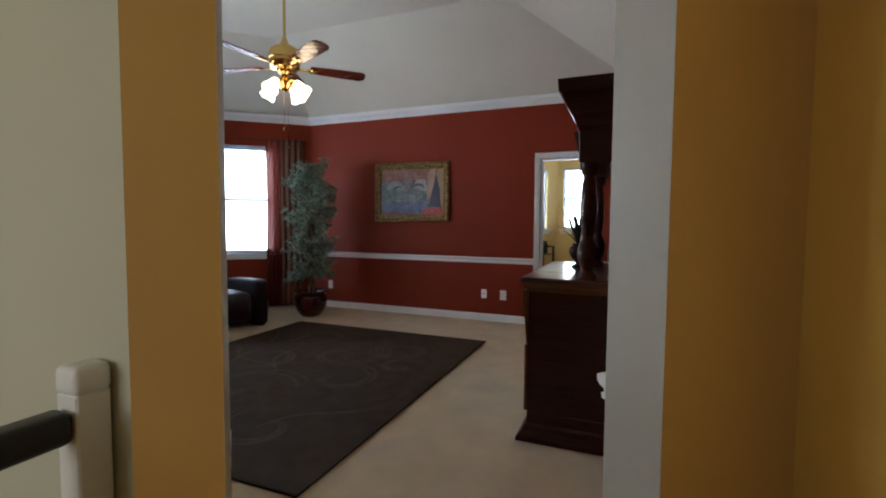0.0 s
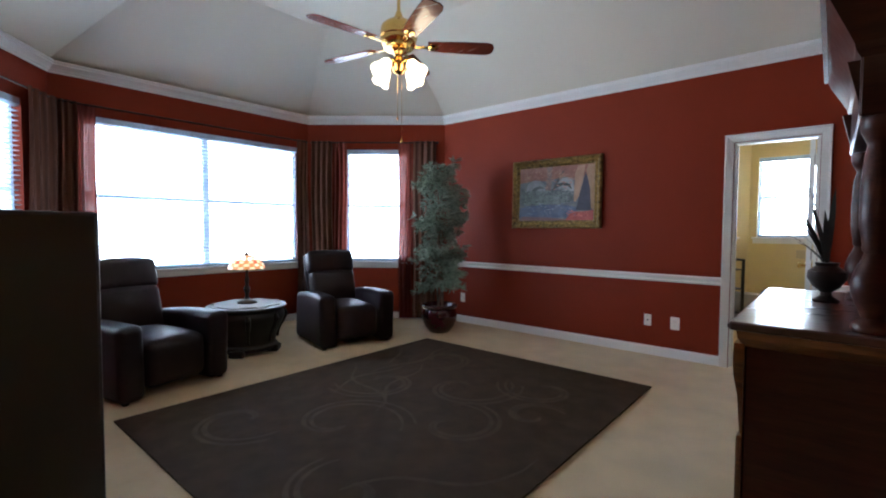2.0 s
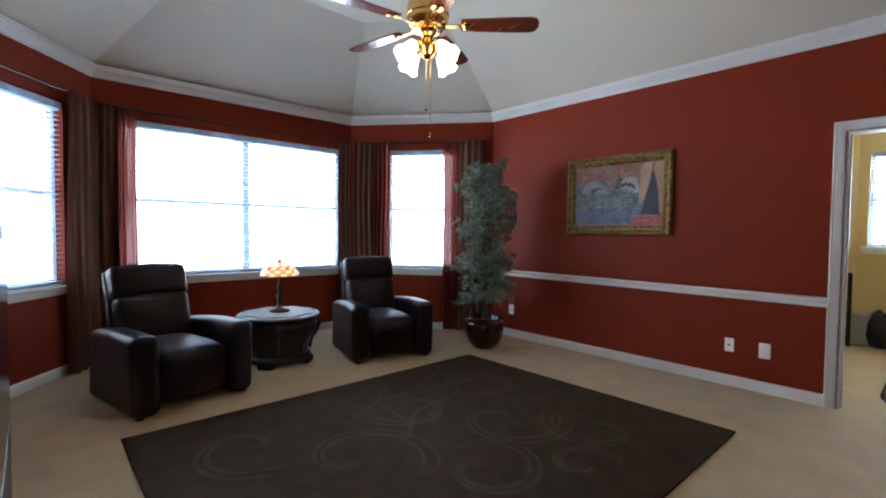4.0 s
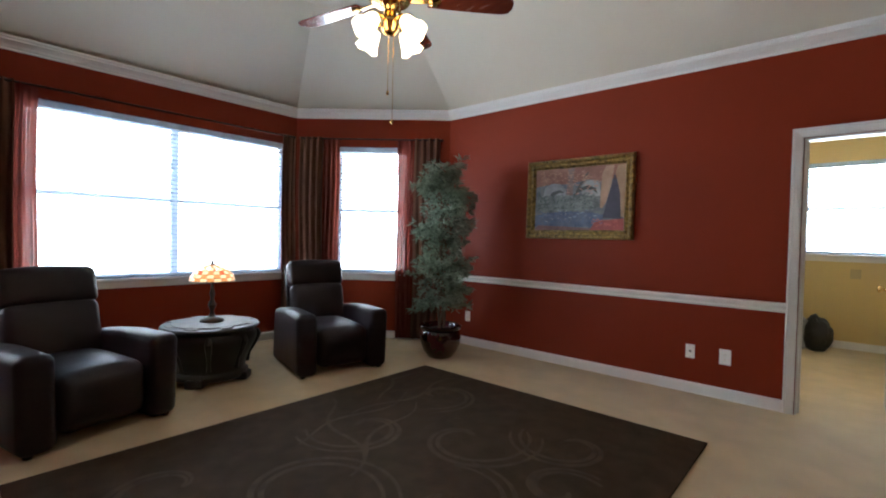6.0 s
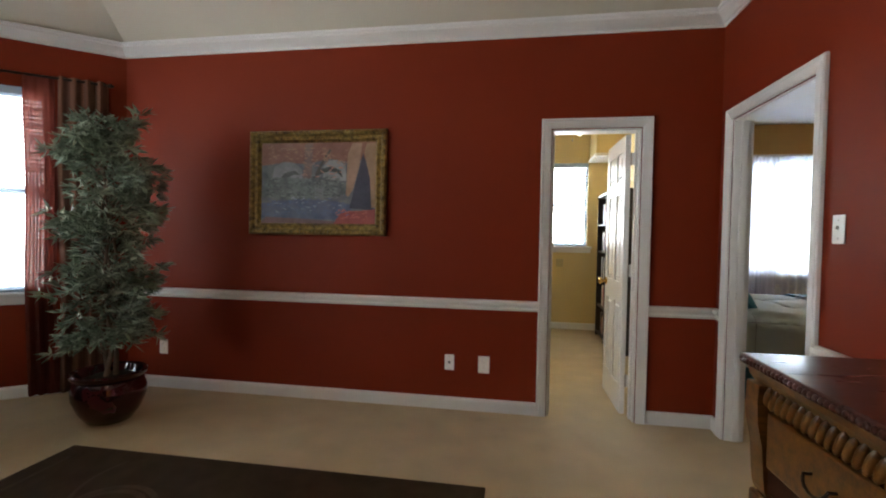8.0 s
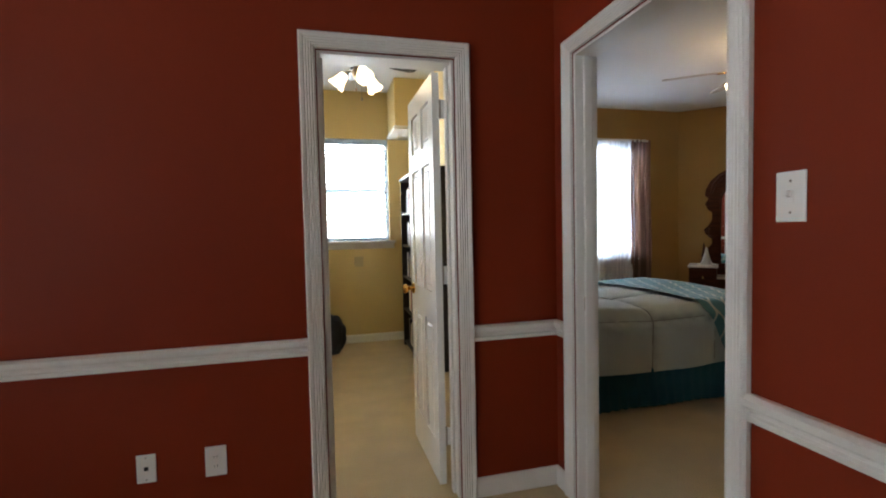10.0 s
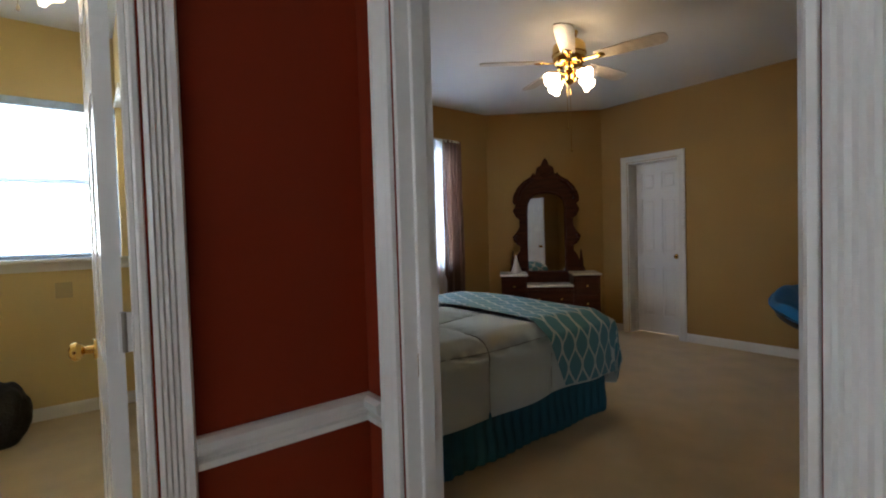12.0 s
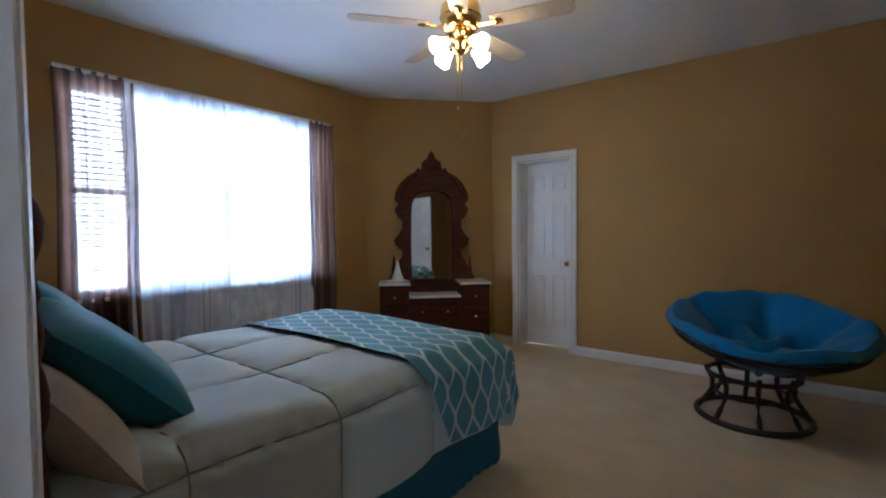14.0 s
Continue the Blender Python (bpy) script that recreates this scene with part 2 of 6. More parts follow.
TEALP = paint("teal pillow cloth", (0.01, 0.17, 0.25), 0.8, 0.1, 5, 300, 0.3, sheen=0.2)
PALEP = paint("pale pillow cloth", (0.42, 0.37, 0.31), 0.85, 0.08, 5, 300, 0.3)
BLUEC = paint("bright blue twill", (0.003, 0.17, 0.43), 0.85, 0.15, 5, 260, 0.3, sheen=0.15)
RATTAN = paint("dark rattan", (0.03, 0.018, 0.012), 0.5, 0.3, 12, 90, 0.3)
CURTAIN = cloth("bronze striped curtain", (0.13, 0.053, 0.033), 0.0, 0.22, (0.175, 0.077, 0.045), stripes=70.0)
CHECK = check_sheer()
SHEER_W = cloth("white sheer", (0.8, 0.84, 0.93), 0.07, 0.42)
# stripes paint the darker bands of gathered folds onto plain white sheer
SHEER_D = cloth("white sheer with painted fold shade", (0.82, 0.84, 0.92), 0.02, 0.17, (0.62, 0.64, 0.74), stripes=22.0)
SHEER_B = cloth("brown sheer", (0.12, 0.065, 0.05), 0.07, 0.34, (0.22, 0.13, 0.1), stripes=60.0)
THROW = trellis()
BULB_B = glow("lit frosted bedroom glass", (1.0, 0.72, 0.42), 22.0)
BULB = glow("lit frosted glass", (1.0, 0.76, 0.46), 5.0)
TIFF = glow("lit stained glass", (1.0, 0.42, 0.12), 0.65, (0.5, 0.25, 0.1))
GREYPL = paint("grey plastic bin", (0.3, 0.29, 0.27), 0.5, 0.1, 4, 60, 0.0)
BAG = paint("black bin bag", (0.008, 0.008, 0.011), 0.4, 0.3, 12, 60, 0.7, depth=0.01)
OFFW = paint("white paper", (0.7, 0.69, 0.66), 0.7, 0.05)
CARD = paint("brown card box", (0.22, 0.13, 0.06), 0.8, 0.1)
LEATHER.node_tree.nodes["Principled BSDF"].inputs["Specular IOR Level"].default_value = 0.32
for mat_ in (MAHOG, CHERRY, RUG, RUG_L, RED, TAN, GOLD):
    mat_.node_tree.nodes["Principled BSDF"].inputs["Specular IOR Level"].default_value = 0.15

GLASS, gn, gl, gb = nodes_of("window glass")
gb.inputs["Base Color"].default_value = (1, 1, 1, 1)
gb.inputs["Roughness"].default_value, gb.inputs["Transmission Weight"].default_value, gb.inputs["IOR"].default_value = 0.0, 1.0, 1.05
MIRROR, mn, ml, mb = nodes_of("mirror glass")
mb.inputs["Base Color"].default_value = (0.85, 0.87, 0.86, 1)
mb.inputs["Metallic"].default_value, mb.inputs["Roughness"].default_value = 1.0, 0.02


# ---- mesh helpers ----
def finish(bm, name, material, smooth=False):
    me = bpy.data.meshes.new(name)
    bmesh.ops.recalc_face_normals(bm, faces=bm.faces)
    if smooth:
        for f in bm.faces:
            f.smooth = True
    bm.to_mesh(me)
    bm.free()
    for m in material if isinstance(material, (list, tuple)) else [material]:
        me.materials.append(m)
    if smooth:
        me.set_sharp_from_angle(angle=radians(40))
    return me


def part(name, bm, material, parent, label="", smooth=False):
    ob = new(name, finish(bm, name, material, smooth))
    ob.parent = parent
    return tagged(ob, label)


def thing(name, label, category, m=None, group="", kind=""):
    ob = tagged(new(name), label, category, group, kind)
    ob.empty_display_size = 0.1
    if m is not None:
        ob.matrix_world = m
    return ob


def solid(name, bm, material, label, category, kind="", m=None, smooth=False, group=""):
    ob = tagged(new(name, finish(bm, name, material, smooth)), label, category, group, kind)
    if m is not None:
        ob.matrix_world = m
    return ob


def box(x0, x1, y0, y1, z0, z1, bevel=0.0, seg=1, bm=None, m=None):
    bm = bm or bmesh.new()
    g = bmesh.ops.create_cube(bm, size=1)
    vs = g["verts"]
    bmesh.ops.transform(bm, verts=vs, matrix=Matrix.Translation(((x0 + x1) / 2, (y0 + y1) / 2, (z0 + z1) / 2)) @ Matrix.Diagonal((x1 - x0, y1 - y0, z1 - z0, 1)))
    if bevel:
        es = list({e for v in vs for e in v.link_edges})
        r = bmesh.ops.bevel(bm, geom=es, offset=bevel, segments=seg, profile=0.5, affect="EDGES")
        vs = list({v for f in r["faces"] for v in f.verts} | {v for v in vs if v.is_valid})
    if m is not None:
        bmesh.ops.transform(bm, verts=vs, matrix=m)
    return bm


def lathe(profile, n=20, bm=None, m=None, squash=1.0):
    """profile: (radius, z) from the bottom up."""
    bm = bm or bmesh.new()
    rings, made = [], []
    for r, z in profile:
        ring = [bm.verts.new((r * math.cos(2 * math.pi * i / n), squash * r * math.sin(2 * math.pi * i / n), z)) for i in range(n)]
        rings.append(ring)
        made += ring
    for a, b in zip(rings, rings[1:]):
        for i in range(n):
            bm.faces.new((a[i], a[(i + 1) % n], b[(i + 1) % n], b[i]))
    bm.faces.new(rings[0][::-1]), bm.faces.new(rings[-1])
    if m is not None:
        bmesh.ops.transform(bm, verts=made, matrix=m)
    return bm


def tube(points, radius, n=8, bm=None, closed=False):
    """A round bar through points; radius is one number or one for each point."""
    bm = bm or bmesh.new()
    pts = [Vector(p) for p in points]
    rings = []
    for i, p in enumerate(pts):
        a = pts[i - 1] if (i or closed) else p
        b = pts[(i + 1) % len(pts)] if (i < len(pts) - 1 or closed) else p
        d = (b - a).normalized()
        up = Vector((0, 0, 1)) if abs(d.z) < 0.9 else Vector((1, 0, 0))
        s = d.cross(up).normalized()
        t = s.cross(d)
        r = radius[i] if isinstance(radius, (list, tuple)) else radius
        rings.append([bm.verts.new(p + r * (math.cos(2 * math.pi * k / n) * s + math.sin(2 * math.pi * k / n) * t)) for k in range(n)])
    pairs = list(zip(rings, rings[1:])) + ([(rings[-1], rings[0])] if closed else [])
    for a, b in pairs:
        for k in range(n):
            bm.faces.new((a[k], a[(k + 1) % n], b[(k + 1) % n], b[k]))
    if not closed:
        bm.faces.new(rings[0][::-1]), bm.faces.new(rings[-1])
    return bm


def sweep(path, profile, closed=False, bm=None, at=None):
    """Moulding: profile points (out, up) swept along a plan path, to the left of its direction, with mitred corners. at maps (x, y, z)."""
    bm = bm or bmesh.new()
    P = [Vector(p) for p in path]
    rings = []
    for i, p in enumerate(P):
        d0 = (p - P[i - 1]).normalized() if (i or closed) else None
        d1 = (P[(i + 1) % len(P)] - p).normalized() if (i < len(P) - 1 or closed) else None
        d0, d1 = d0 or d1, d1 or d0
        n0, n1 = Vector((-d0.y, d0.x)), Vector((-d1.y, d1.x))
        mit = (n0 + n1) / (1 + n0.dot(n1))
        ring = []
        for o, h in profile:
            q = p + mit * o
            co = (q.x, q.y, h)
            ring.append(bm.verts.new(at(*co) if at else co))
        rings.append(ring)
    k = len(profile)
    for a, b in list(zip(rings, rings[1:])) + ([(rings[-1], rings[0])] if closed else []):
        for j in range(k):
            bm.faces.new((a[j], a[(j + 1) % k], b[(j + 1) % k], b[j]))
    if not closed:
        bm.faces.new(rings[0]), bm.faces.new(rings[-1][::-1])
    return bm


def grid(nu, nv, f, bm=None, thick=0.0, uv=None):
    """A sheet f(u, v), u and v in 0..1; thick gives it a back."""
    bm = bm or bmesh.new()
    lay = bm.loops.layers.uv.verify() if uv else None
    V = [[bm.verts.new(f(i / nu, j / nv)) for j in range(nv + 1)] for i in range(nu + 1)]
    faces = []
    for i in range(nu):
        for j in range(nv):
            fc = bm.faces.new((V[i][j], V[i + 1][j], V[i + 1][j + 1], V[i][j + 1]))
            faces.append(fc)
            if uv:
                for lp, (a, b) in zip(fc.loops, ((i, j), (i + 1, j), (i + 1, j + 1), (i, j + 1))):
                    lp[lay].uv = uv(a / nu, b / nv)
    if thick:
        for row in V:
            for v in row:
                v.normal_update()
        bk = [[bm.verts.new(v.co - v.normal * thick) for v in row] for row in V]
        for i in range(nu):
            for j in range(nv):
                fc = bm.faces.new((bk[i][j + 1], bk[i + 1][j + 1], bk[i + 1][j], bk[i][j]))
                if uv:
                    for lp, (a, b) in zip(fc.loops, ((i, j + 1), (i + 1, j + 1), (i + 1, j), (i, j))):
                        lp[lay].uv = uv(a / nu, b / nv)
        rim = [(i, 0) for i in range(nu)] + [(nu, j) for j in range(nv)] + [(i, nv) for i in range(nu, 0, -1)] + [(0, j) for j in range(nv, 0, -1)]
        for (a, b), (c, d) in zip(rim, rim[1:] + rim[:1]):
            bm.faces.new((V[c][d], V[a][b], bk[a][b], bk[c][d]))
    return bm


def prism(outline, y0, y1, bm=None, m=None):
    """An outline (x, z) pushed from y0 to y1."""
    bm = bm or bmesh.new()
    a = [bm.verts.new((x, y0, z)) for x, z in outline]
    b = [bm.verts.new((x, y1, z)) for x, z in outline]
    bm.faces.new(a), bm.faces.new(b[::-1])
    for i in range(len(a)):
        j = (i + 1) % len(a)
        bm.faces.new((a[i], b[i], b[j], a[j]))
    if m is not None:
        bmesh.ops.transform(bm, verts=a + b, matrix=m)
    return bm


def plane_pose(p0, p1, z=0.0):
    """Local x along a wall from p0 to p1, local y to its left, z up."""
    d = Vector((p1[0] - p0[0], p1[1] - p0[1]))
    return pose(p0[0], p0[1], z, 0, 0, math.degrees(math.atan2(d.y, d.x)))


def wall(name, p0, p1, z1, inner, outer, label, thick=0.12, openings=(), z0=0.0, ext=(0.0, 0.0), reveal=None):
    """A wall whose room face runs from p0 to p1 with the room on the left; openings are (s0, s1, z0, z1)."""
    length = math.dist(p0, p1)
    S = sorted({-ext[0], length + ext[1], *[s for o in openings for s in o[:2]]})
    Z = sorted({z0, z1, *[z for o in openings for z in o[2:]]})
    open_cell = lambda i, j: not (0 <= i < len(S) - 1 and 0 <= j < len(Z) - 1) or any(
        o[0] <= (S[i] + S[i + 1]) / 2 <= o[1] and o[2] <= (Z[j] + Z[j + 1]) / 2 <= o[3] for o in openings)
    bm = bmesh.new()
    cache = {}

    def v(s, y, z):
        key = (round(s, 4), round(y, 4), round(z, 4))
        if key not in cache:
            cache[key] = bm.verts.new((s, y, z))
        return cache[key]
    for i in range(len(S) - 1):
        for j in range(len(Z) - 1):
            if open_cell(i, j):
                continue
            a, b, c, d = S[i], S[i + 1], Z[j], Z[j + 1]
            bm.faces.new((v(a, 0, c), v(a, 0, d), v(b, 0, d), v(b, 0, c))).material_index = 0
            bm.faces.new((v(a, -thick, c), v(b, -thick, c), v(b, -thick, d), v(a, -thick, d))).material_index = 1
            for ii, jj, q in ((i - 1, j, ((a, c), (a, d))), (i + 1, j, ((b, c), (b, d))), (i, j - 1, ((a, c), (b, c))), (i, j + 1, ((a, d), (b, d)))):
                if open_cell(ii, jj):
                    (s, z), (s2, z2) = q
                    bm.faces.new((v(s, 0, z), v(s2, 0, z2), v(s2, -thick, z2), v(s, -thick, z))).material_index = 2
    return solid(name, bm, [inner, outer, reveal or inner], label, "wall", "structure", plane_pose(p0, p1))


# ---- plan of the sitting room ----
D, C, B, A, Z, S, E = (0.93, 7.2), (-3.61, 7.2), (-5.08, 5.99), (-5.08, 3.22), (-3.80, 2.2), (0.05, 2.2), (0.93, 3.08)
LJ, RJ = (0.08, 2.23), (0.78, 2.93)
H = 2.81
RISE, TOP = 0.5, 3.45
BED_H, OFF_H, HALL_H = 2.775, 2.85, 2.75
WZ0, WZ1 = 0.80, 2.36


def along(p0, p1, s):
    d = math.dist(p0, p1)
    return (p0[0] + (p1[0] - p0[0]) * s / d, p0[1] + (p1[1] - p0[1]) * s / d)


D1X0, D1X1, DH = -0.178, 0.425, 2.05
D2Y0, D2Y1 = 6.205, 7.026
W3S, W2Y, W1S = (0.52, 1.40), (3.45, 5.84), (0.36, 1.24)
LBC, LAZ = math.dist(B, C), math.dist(A, Z)

floor_bm = box(-5.6, 6.2, -1.2, 11.2, -0.2, 0.0)
solid("floor", floor_bm, CARPET, "cream cut-pile carpet over the whole floor", "floor", "structure")

wall("wall_north", D, C, H, RED, YELLOW, "dark red painted wall with a doorway", openings=[(D[0] - D1X1, D[0] - D1X0, -0.001, DH)], ext=(0, 0.1))
wall("wall_bay_north", C, B, H, RED, CREAM, "dark red bay wall with a window", openings=[(LBC - W3S[1], LBC - W3S[0], WZ0, WZ1)], ext=(0.0, 0.05))
wall("wall_bay_west", B, A, H, RED, CREAM, "dark red bay wall with a wide window", openings=[(B[1] - W2Y[1], B[1] - W2Y[0], WZ0, WZ1)], ext=(0.05, 0.05))
wall("wall_bay_south", A, Z, H, RED, CREAM, "dark red bay wall with a window", openings=[(*W1S, WZ0, WZ1)], ext=(0.05, 0.05))
wall("wall_south", Z, S, H, RED, CREAM, "dark red painted wall", thick=0.1, ext=(0.05, 0.06))
LSE = math.dist(S, E)
OPEN0, OPEN1 = math.dist(S, LJ), math.dist(S, RJ)
wall("wall_entry", S, E, H, RED, ENTRY, "short angled wall with an open entry", thick=0.2, openings=[(OPEN0, OPEN1, -0.001, 2.45)], ext=(0.086, 0.35), reveal=REVEAL)
wall("wall_east", E, D, H, RED, TAN, "dark red wall with a bedroom doorway", thick=0.11, openings=[(D2Y0 - E[1], D2Y1 - E[1], -0.001, DH)], ext=(0.0, 0.12))

# ceiling: slopes rise from every wall to a flat middle
ROOM = [D, C, B, A, Z, S, E]


def inset(poly, d):
    out = []
    for i, p in enumerate(poly):
        p, a, b = Vector(p), Vector(poly[i - 1]), Vector(poly[(i + 1) % len(poly)])
        d0, d1 = (p - a).normalized(), (b - p).normalized()
        n0, n1 = Vector((-d0.y, d0.x)), Vector((-d1.y, d1.x))
        out.append(p + (n0 + n1) / (1 + n0.dot(n1)) * d)
    return out


cb = bmesh.new()
INSET = (TOP - H) / RISE
low, high, lip = [cb.verts.new((*p, H)) for p in ROOM], [cb.verts.new((*p, TOP)) for p in inset(ROOM, INSET)], [cb.verts.new((*p, H)) for p in inset(ROOM, -0.12)]
for i in range(7):
    j = (i + 1) % 7
    cb.faces.new((low[i], low[j], high[j], high[i]))
    cb.faces.new((lip[i], lip[j], low[j], low[i]))
cb.faces.new(high)
bmesh.ops.recalc_face_normals(cb, faces=cb.faces)
bmesh.ops.solidify(cb, geom=list(cb.faces), thickness=-0.1)
solid("ceiling", cb, CEIL, "off-white hipped tray ceiling with a flat middle", "ceiling", "structure")

CROWN = [(0.0, 2.7), (0.0112, 2.7), (0.0144, 2.7154), (0.024, 2.721), (0.036, 2.7385), (0.06, 2.7595), (0.0704, 2.7644), (0.072, 2.7805), (0.0816, 2.784), (0.0832, 2.8015), (0.0, 2.8015)]
solid("trim_crown", sweep(ROOM, CROWN, True), TRIM, "white stepped crown moulding below the ceiling", "crown moulding", "structure")
RAIL = [(0.0, 0.752), (0.014, 0.752), (0.017, 0.768), (0.006, 0.773), (0.006, 0.784), (0.026, 0.79), (0.034, 0.8), (0.036, 0.818), (0.02, 0.826), (0.0, 0.826)]
BASE = [(0.0, 0.001), (0.016, 0.001), (0.016, 0.07), (0.012, 0.082), (0.006, 0.09), (0.0, 0.092)]
CAS = 0.072
for i, path in enumerate(([(E[0], E[1]), (0.93, D2Y0 - CAS)], [(0.93, D2Y1 + CAS), D, (D1X1 + CAS, 7.2)], [(D1X0 - CAS, 7.2), C], [Z, S, LJ], [RJ, E])):
    solid("trim_chair_rail", sweep(path, RAIL), TRIM, "white moulded chair rail along the red wall", "chair rail", "structure")
for path in ([RJ, E, (0.93, D2Y0 - CAS)], [(0.93, D2Y1 + CAS), D, (D1X1 + CAS, 7.2)], [(D1X0 - CAS, 7.2), C, B, A, Z, S, LJ]):
    solid("baseboard", sweep(path, BASE), TRIM, "white moulded baseboard above the carpet", "baseboard", "structure")

# ---- doorways and doors ----
FLUTES = [(0.004, 0.0), (0.004, 0.012), (0.012, 0.018), (0.016, 0.013), (0.022, 0.019), (0.027, 0.014), (0.033, 0.019), (0.038, 0.014), (0.044, 0.019), (0.049, 0.014), (0.055, 0.02), (0.066, 0.023), (0.072, 0.016), (0.072, 0.0)]
FLUTES = [(a, b + 0.002) for a, b in FLUTES]


def door_frame(name, p0, p1, thick, height, label):
    w = math.dist(p0, p1)
    top = thing(name, label, "door frame", plane_pose(p0, p1), kind="structure")
    path = [(0, 0.001), (0, height), (w, height), (w, 0.001)]
    part("casing", sweep(path, FLUTES, at=lambda x, y, h: (x, h, y)), TRIM, top, "fluted white casing")
    part("casing", sweep(path, [(a + 0.012, b) for a, b in FLUTES], at=lambda x, y, h: (x, -thick - h * 0.6, y)), TRIM, top)
    for x0, x1 in ((0.001, 0.014), (w - 0.014, w - 0.001)):
        part("jamb", box(x0, x1, -thick - 0.001, 0.001, 0.002, height - 0.001, 0.002), TRIM, top)
    part("head_jamb", box(0.014, w - 0.014, -thick - 0.001, 0.001, height - 0.014, height - 0.001, 0.002), TRIM, top)
    for x0, x1 in ((0.014, 0.026), (w - 0.026, w - 0.014)):
        part("door_stop", box(x0, x1, -thick + 0.03, -thick + 0.07, 0.002, height - 0.014, 0.002), TRIM, top)
    return top


def knob(side, parent, x, z, material=BRASS):
    prof = [(0.03, 0.0), (0.032, 0.004), (0.03, 0.009), (0.013, 0.012), (0.011, 0.03), (0.018, 0.036), (0.027, 0.046), (0.029, 0.055), (0.024, 0.065), (0.012, 0.07)]
    for y, turn in side:
        part("door_knob", lathe(prof, 16, m=pose(x, y, z, turn)), material, parent, "polished brass knob", True)


def panel_door(name, hinge, angle, w, label, h=2.02, t=0.035, gap=0.0):
    """A six-panel door: local x from the hinge to the latch, y its thickness."""
    top = thing(name, label, "door", pose(hinge[0], hinge[1], 0.012, 0, 0, angle), kind="structure")
    st, mid = 0.105 * w / 0.76, 0.1 * w / 0.76
    pw = (w - 2 * st - mid) / 2
    rows = [(0.2, 0.80), (0.95, 1.60), (1.70, h - 0.11)]
    bm = bmesh.new()
    for x0, x1 in ((0, st), (st + pw, st + pw + mid), (w - st, w)):
        box(x0, x1, 0, t, 0, h, bm=bm)
    edges = [0.0] + [v for r in rows for v in r] + [h]
    for z0, z1 in zip(edges[0::2], edges[1::2]):
        for x0 in (st, st + pw + mid):
            box(x0, x0 + pw, 0, t, z0, z1, bm=bm)
    part("door_leaf", bm, DOORW, top)
    for z0, z1 in rows:
        for x0 in (st, st + pw + mid):
            pb = box(x0 - 0.001, x0 + pw + 0.001, 0.012, t - 0.012, z0 - 0.001, z1 + 0.001)
            box(x0 + 0.025, x0 + pw - 0.025, 0.003, t - 0.003, z0 + 0.025, z1 - 0.025, 0.012, bm=pb)
            part("door_panel", pb, DOORW, top)
    knob(((t, -90), (0, 90)), top, w - 0.065, 0.92)
    for z in (0.2, 1.0, 1.8):
        part("hinge", lathe([(0.007, 0), (0.008, 0.002), (0.008, 0.088), (0.007, 0.09)], 10, m=pose(-0.006, 0.0, z)), PEWTER, top, "grey metal hinge")
        if gap:
            part("hinge_leaf", box(-0.012, -0.009, -gap, 0.012, z, z + 0.09, 0.001), DOORW, top, "painted hinge plate")
    return top


door_frame("door_1", (D1X1, 7.2), (D1X0, 7.2), 0.12, DH, "white fluted casing round the office doorway")
door_frame("door_2", (0.93, D2Y0), (0.93, D2Y1), 0.11, DH, "white fluted casing round the bedroom doorway")
panel_door("office_door", (0.386, 7.328), 91.0, 0.595, "white six-panel door standing open into the office", gap=0.027)
bedroom_door = panel_door("bedroom_door", (1.035, 6.215), 7.0, 0.79, "white six-panel door standing open into the bedroom")
strike = thing("strike_plate", "small brass strike plate on the door jamb", "strike plate", pose(0.985, D2Y1 - 0.0135, 0.93))
part("plate", box(-0.016, 0.016, -0.003, -0.0005, -0.03, 0.03, 0.0008), BRASS, strike)
part("hole", box(-0.007, 0.007, -0.0036, -0.003, -0.013, 0.013), BLACKP, strike)


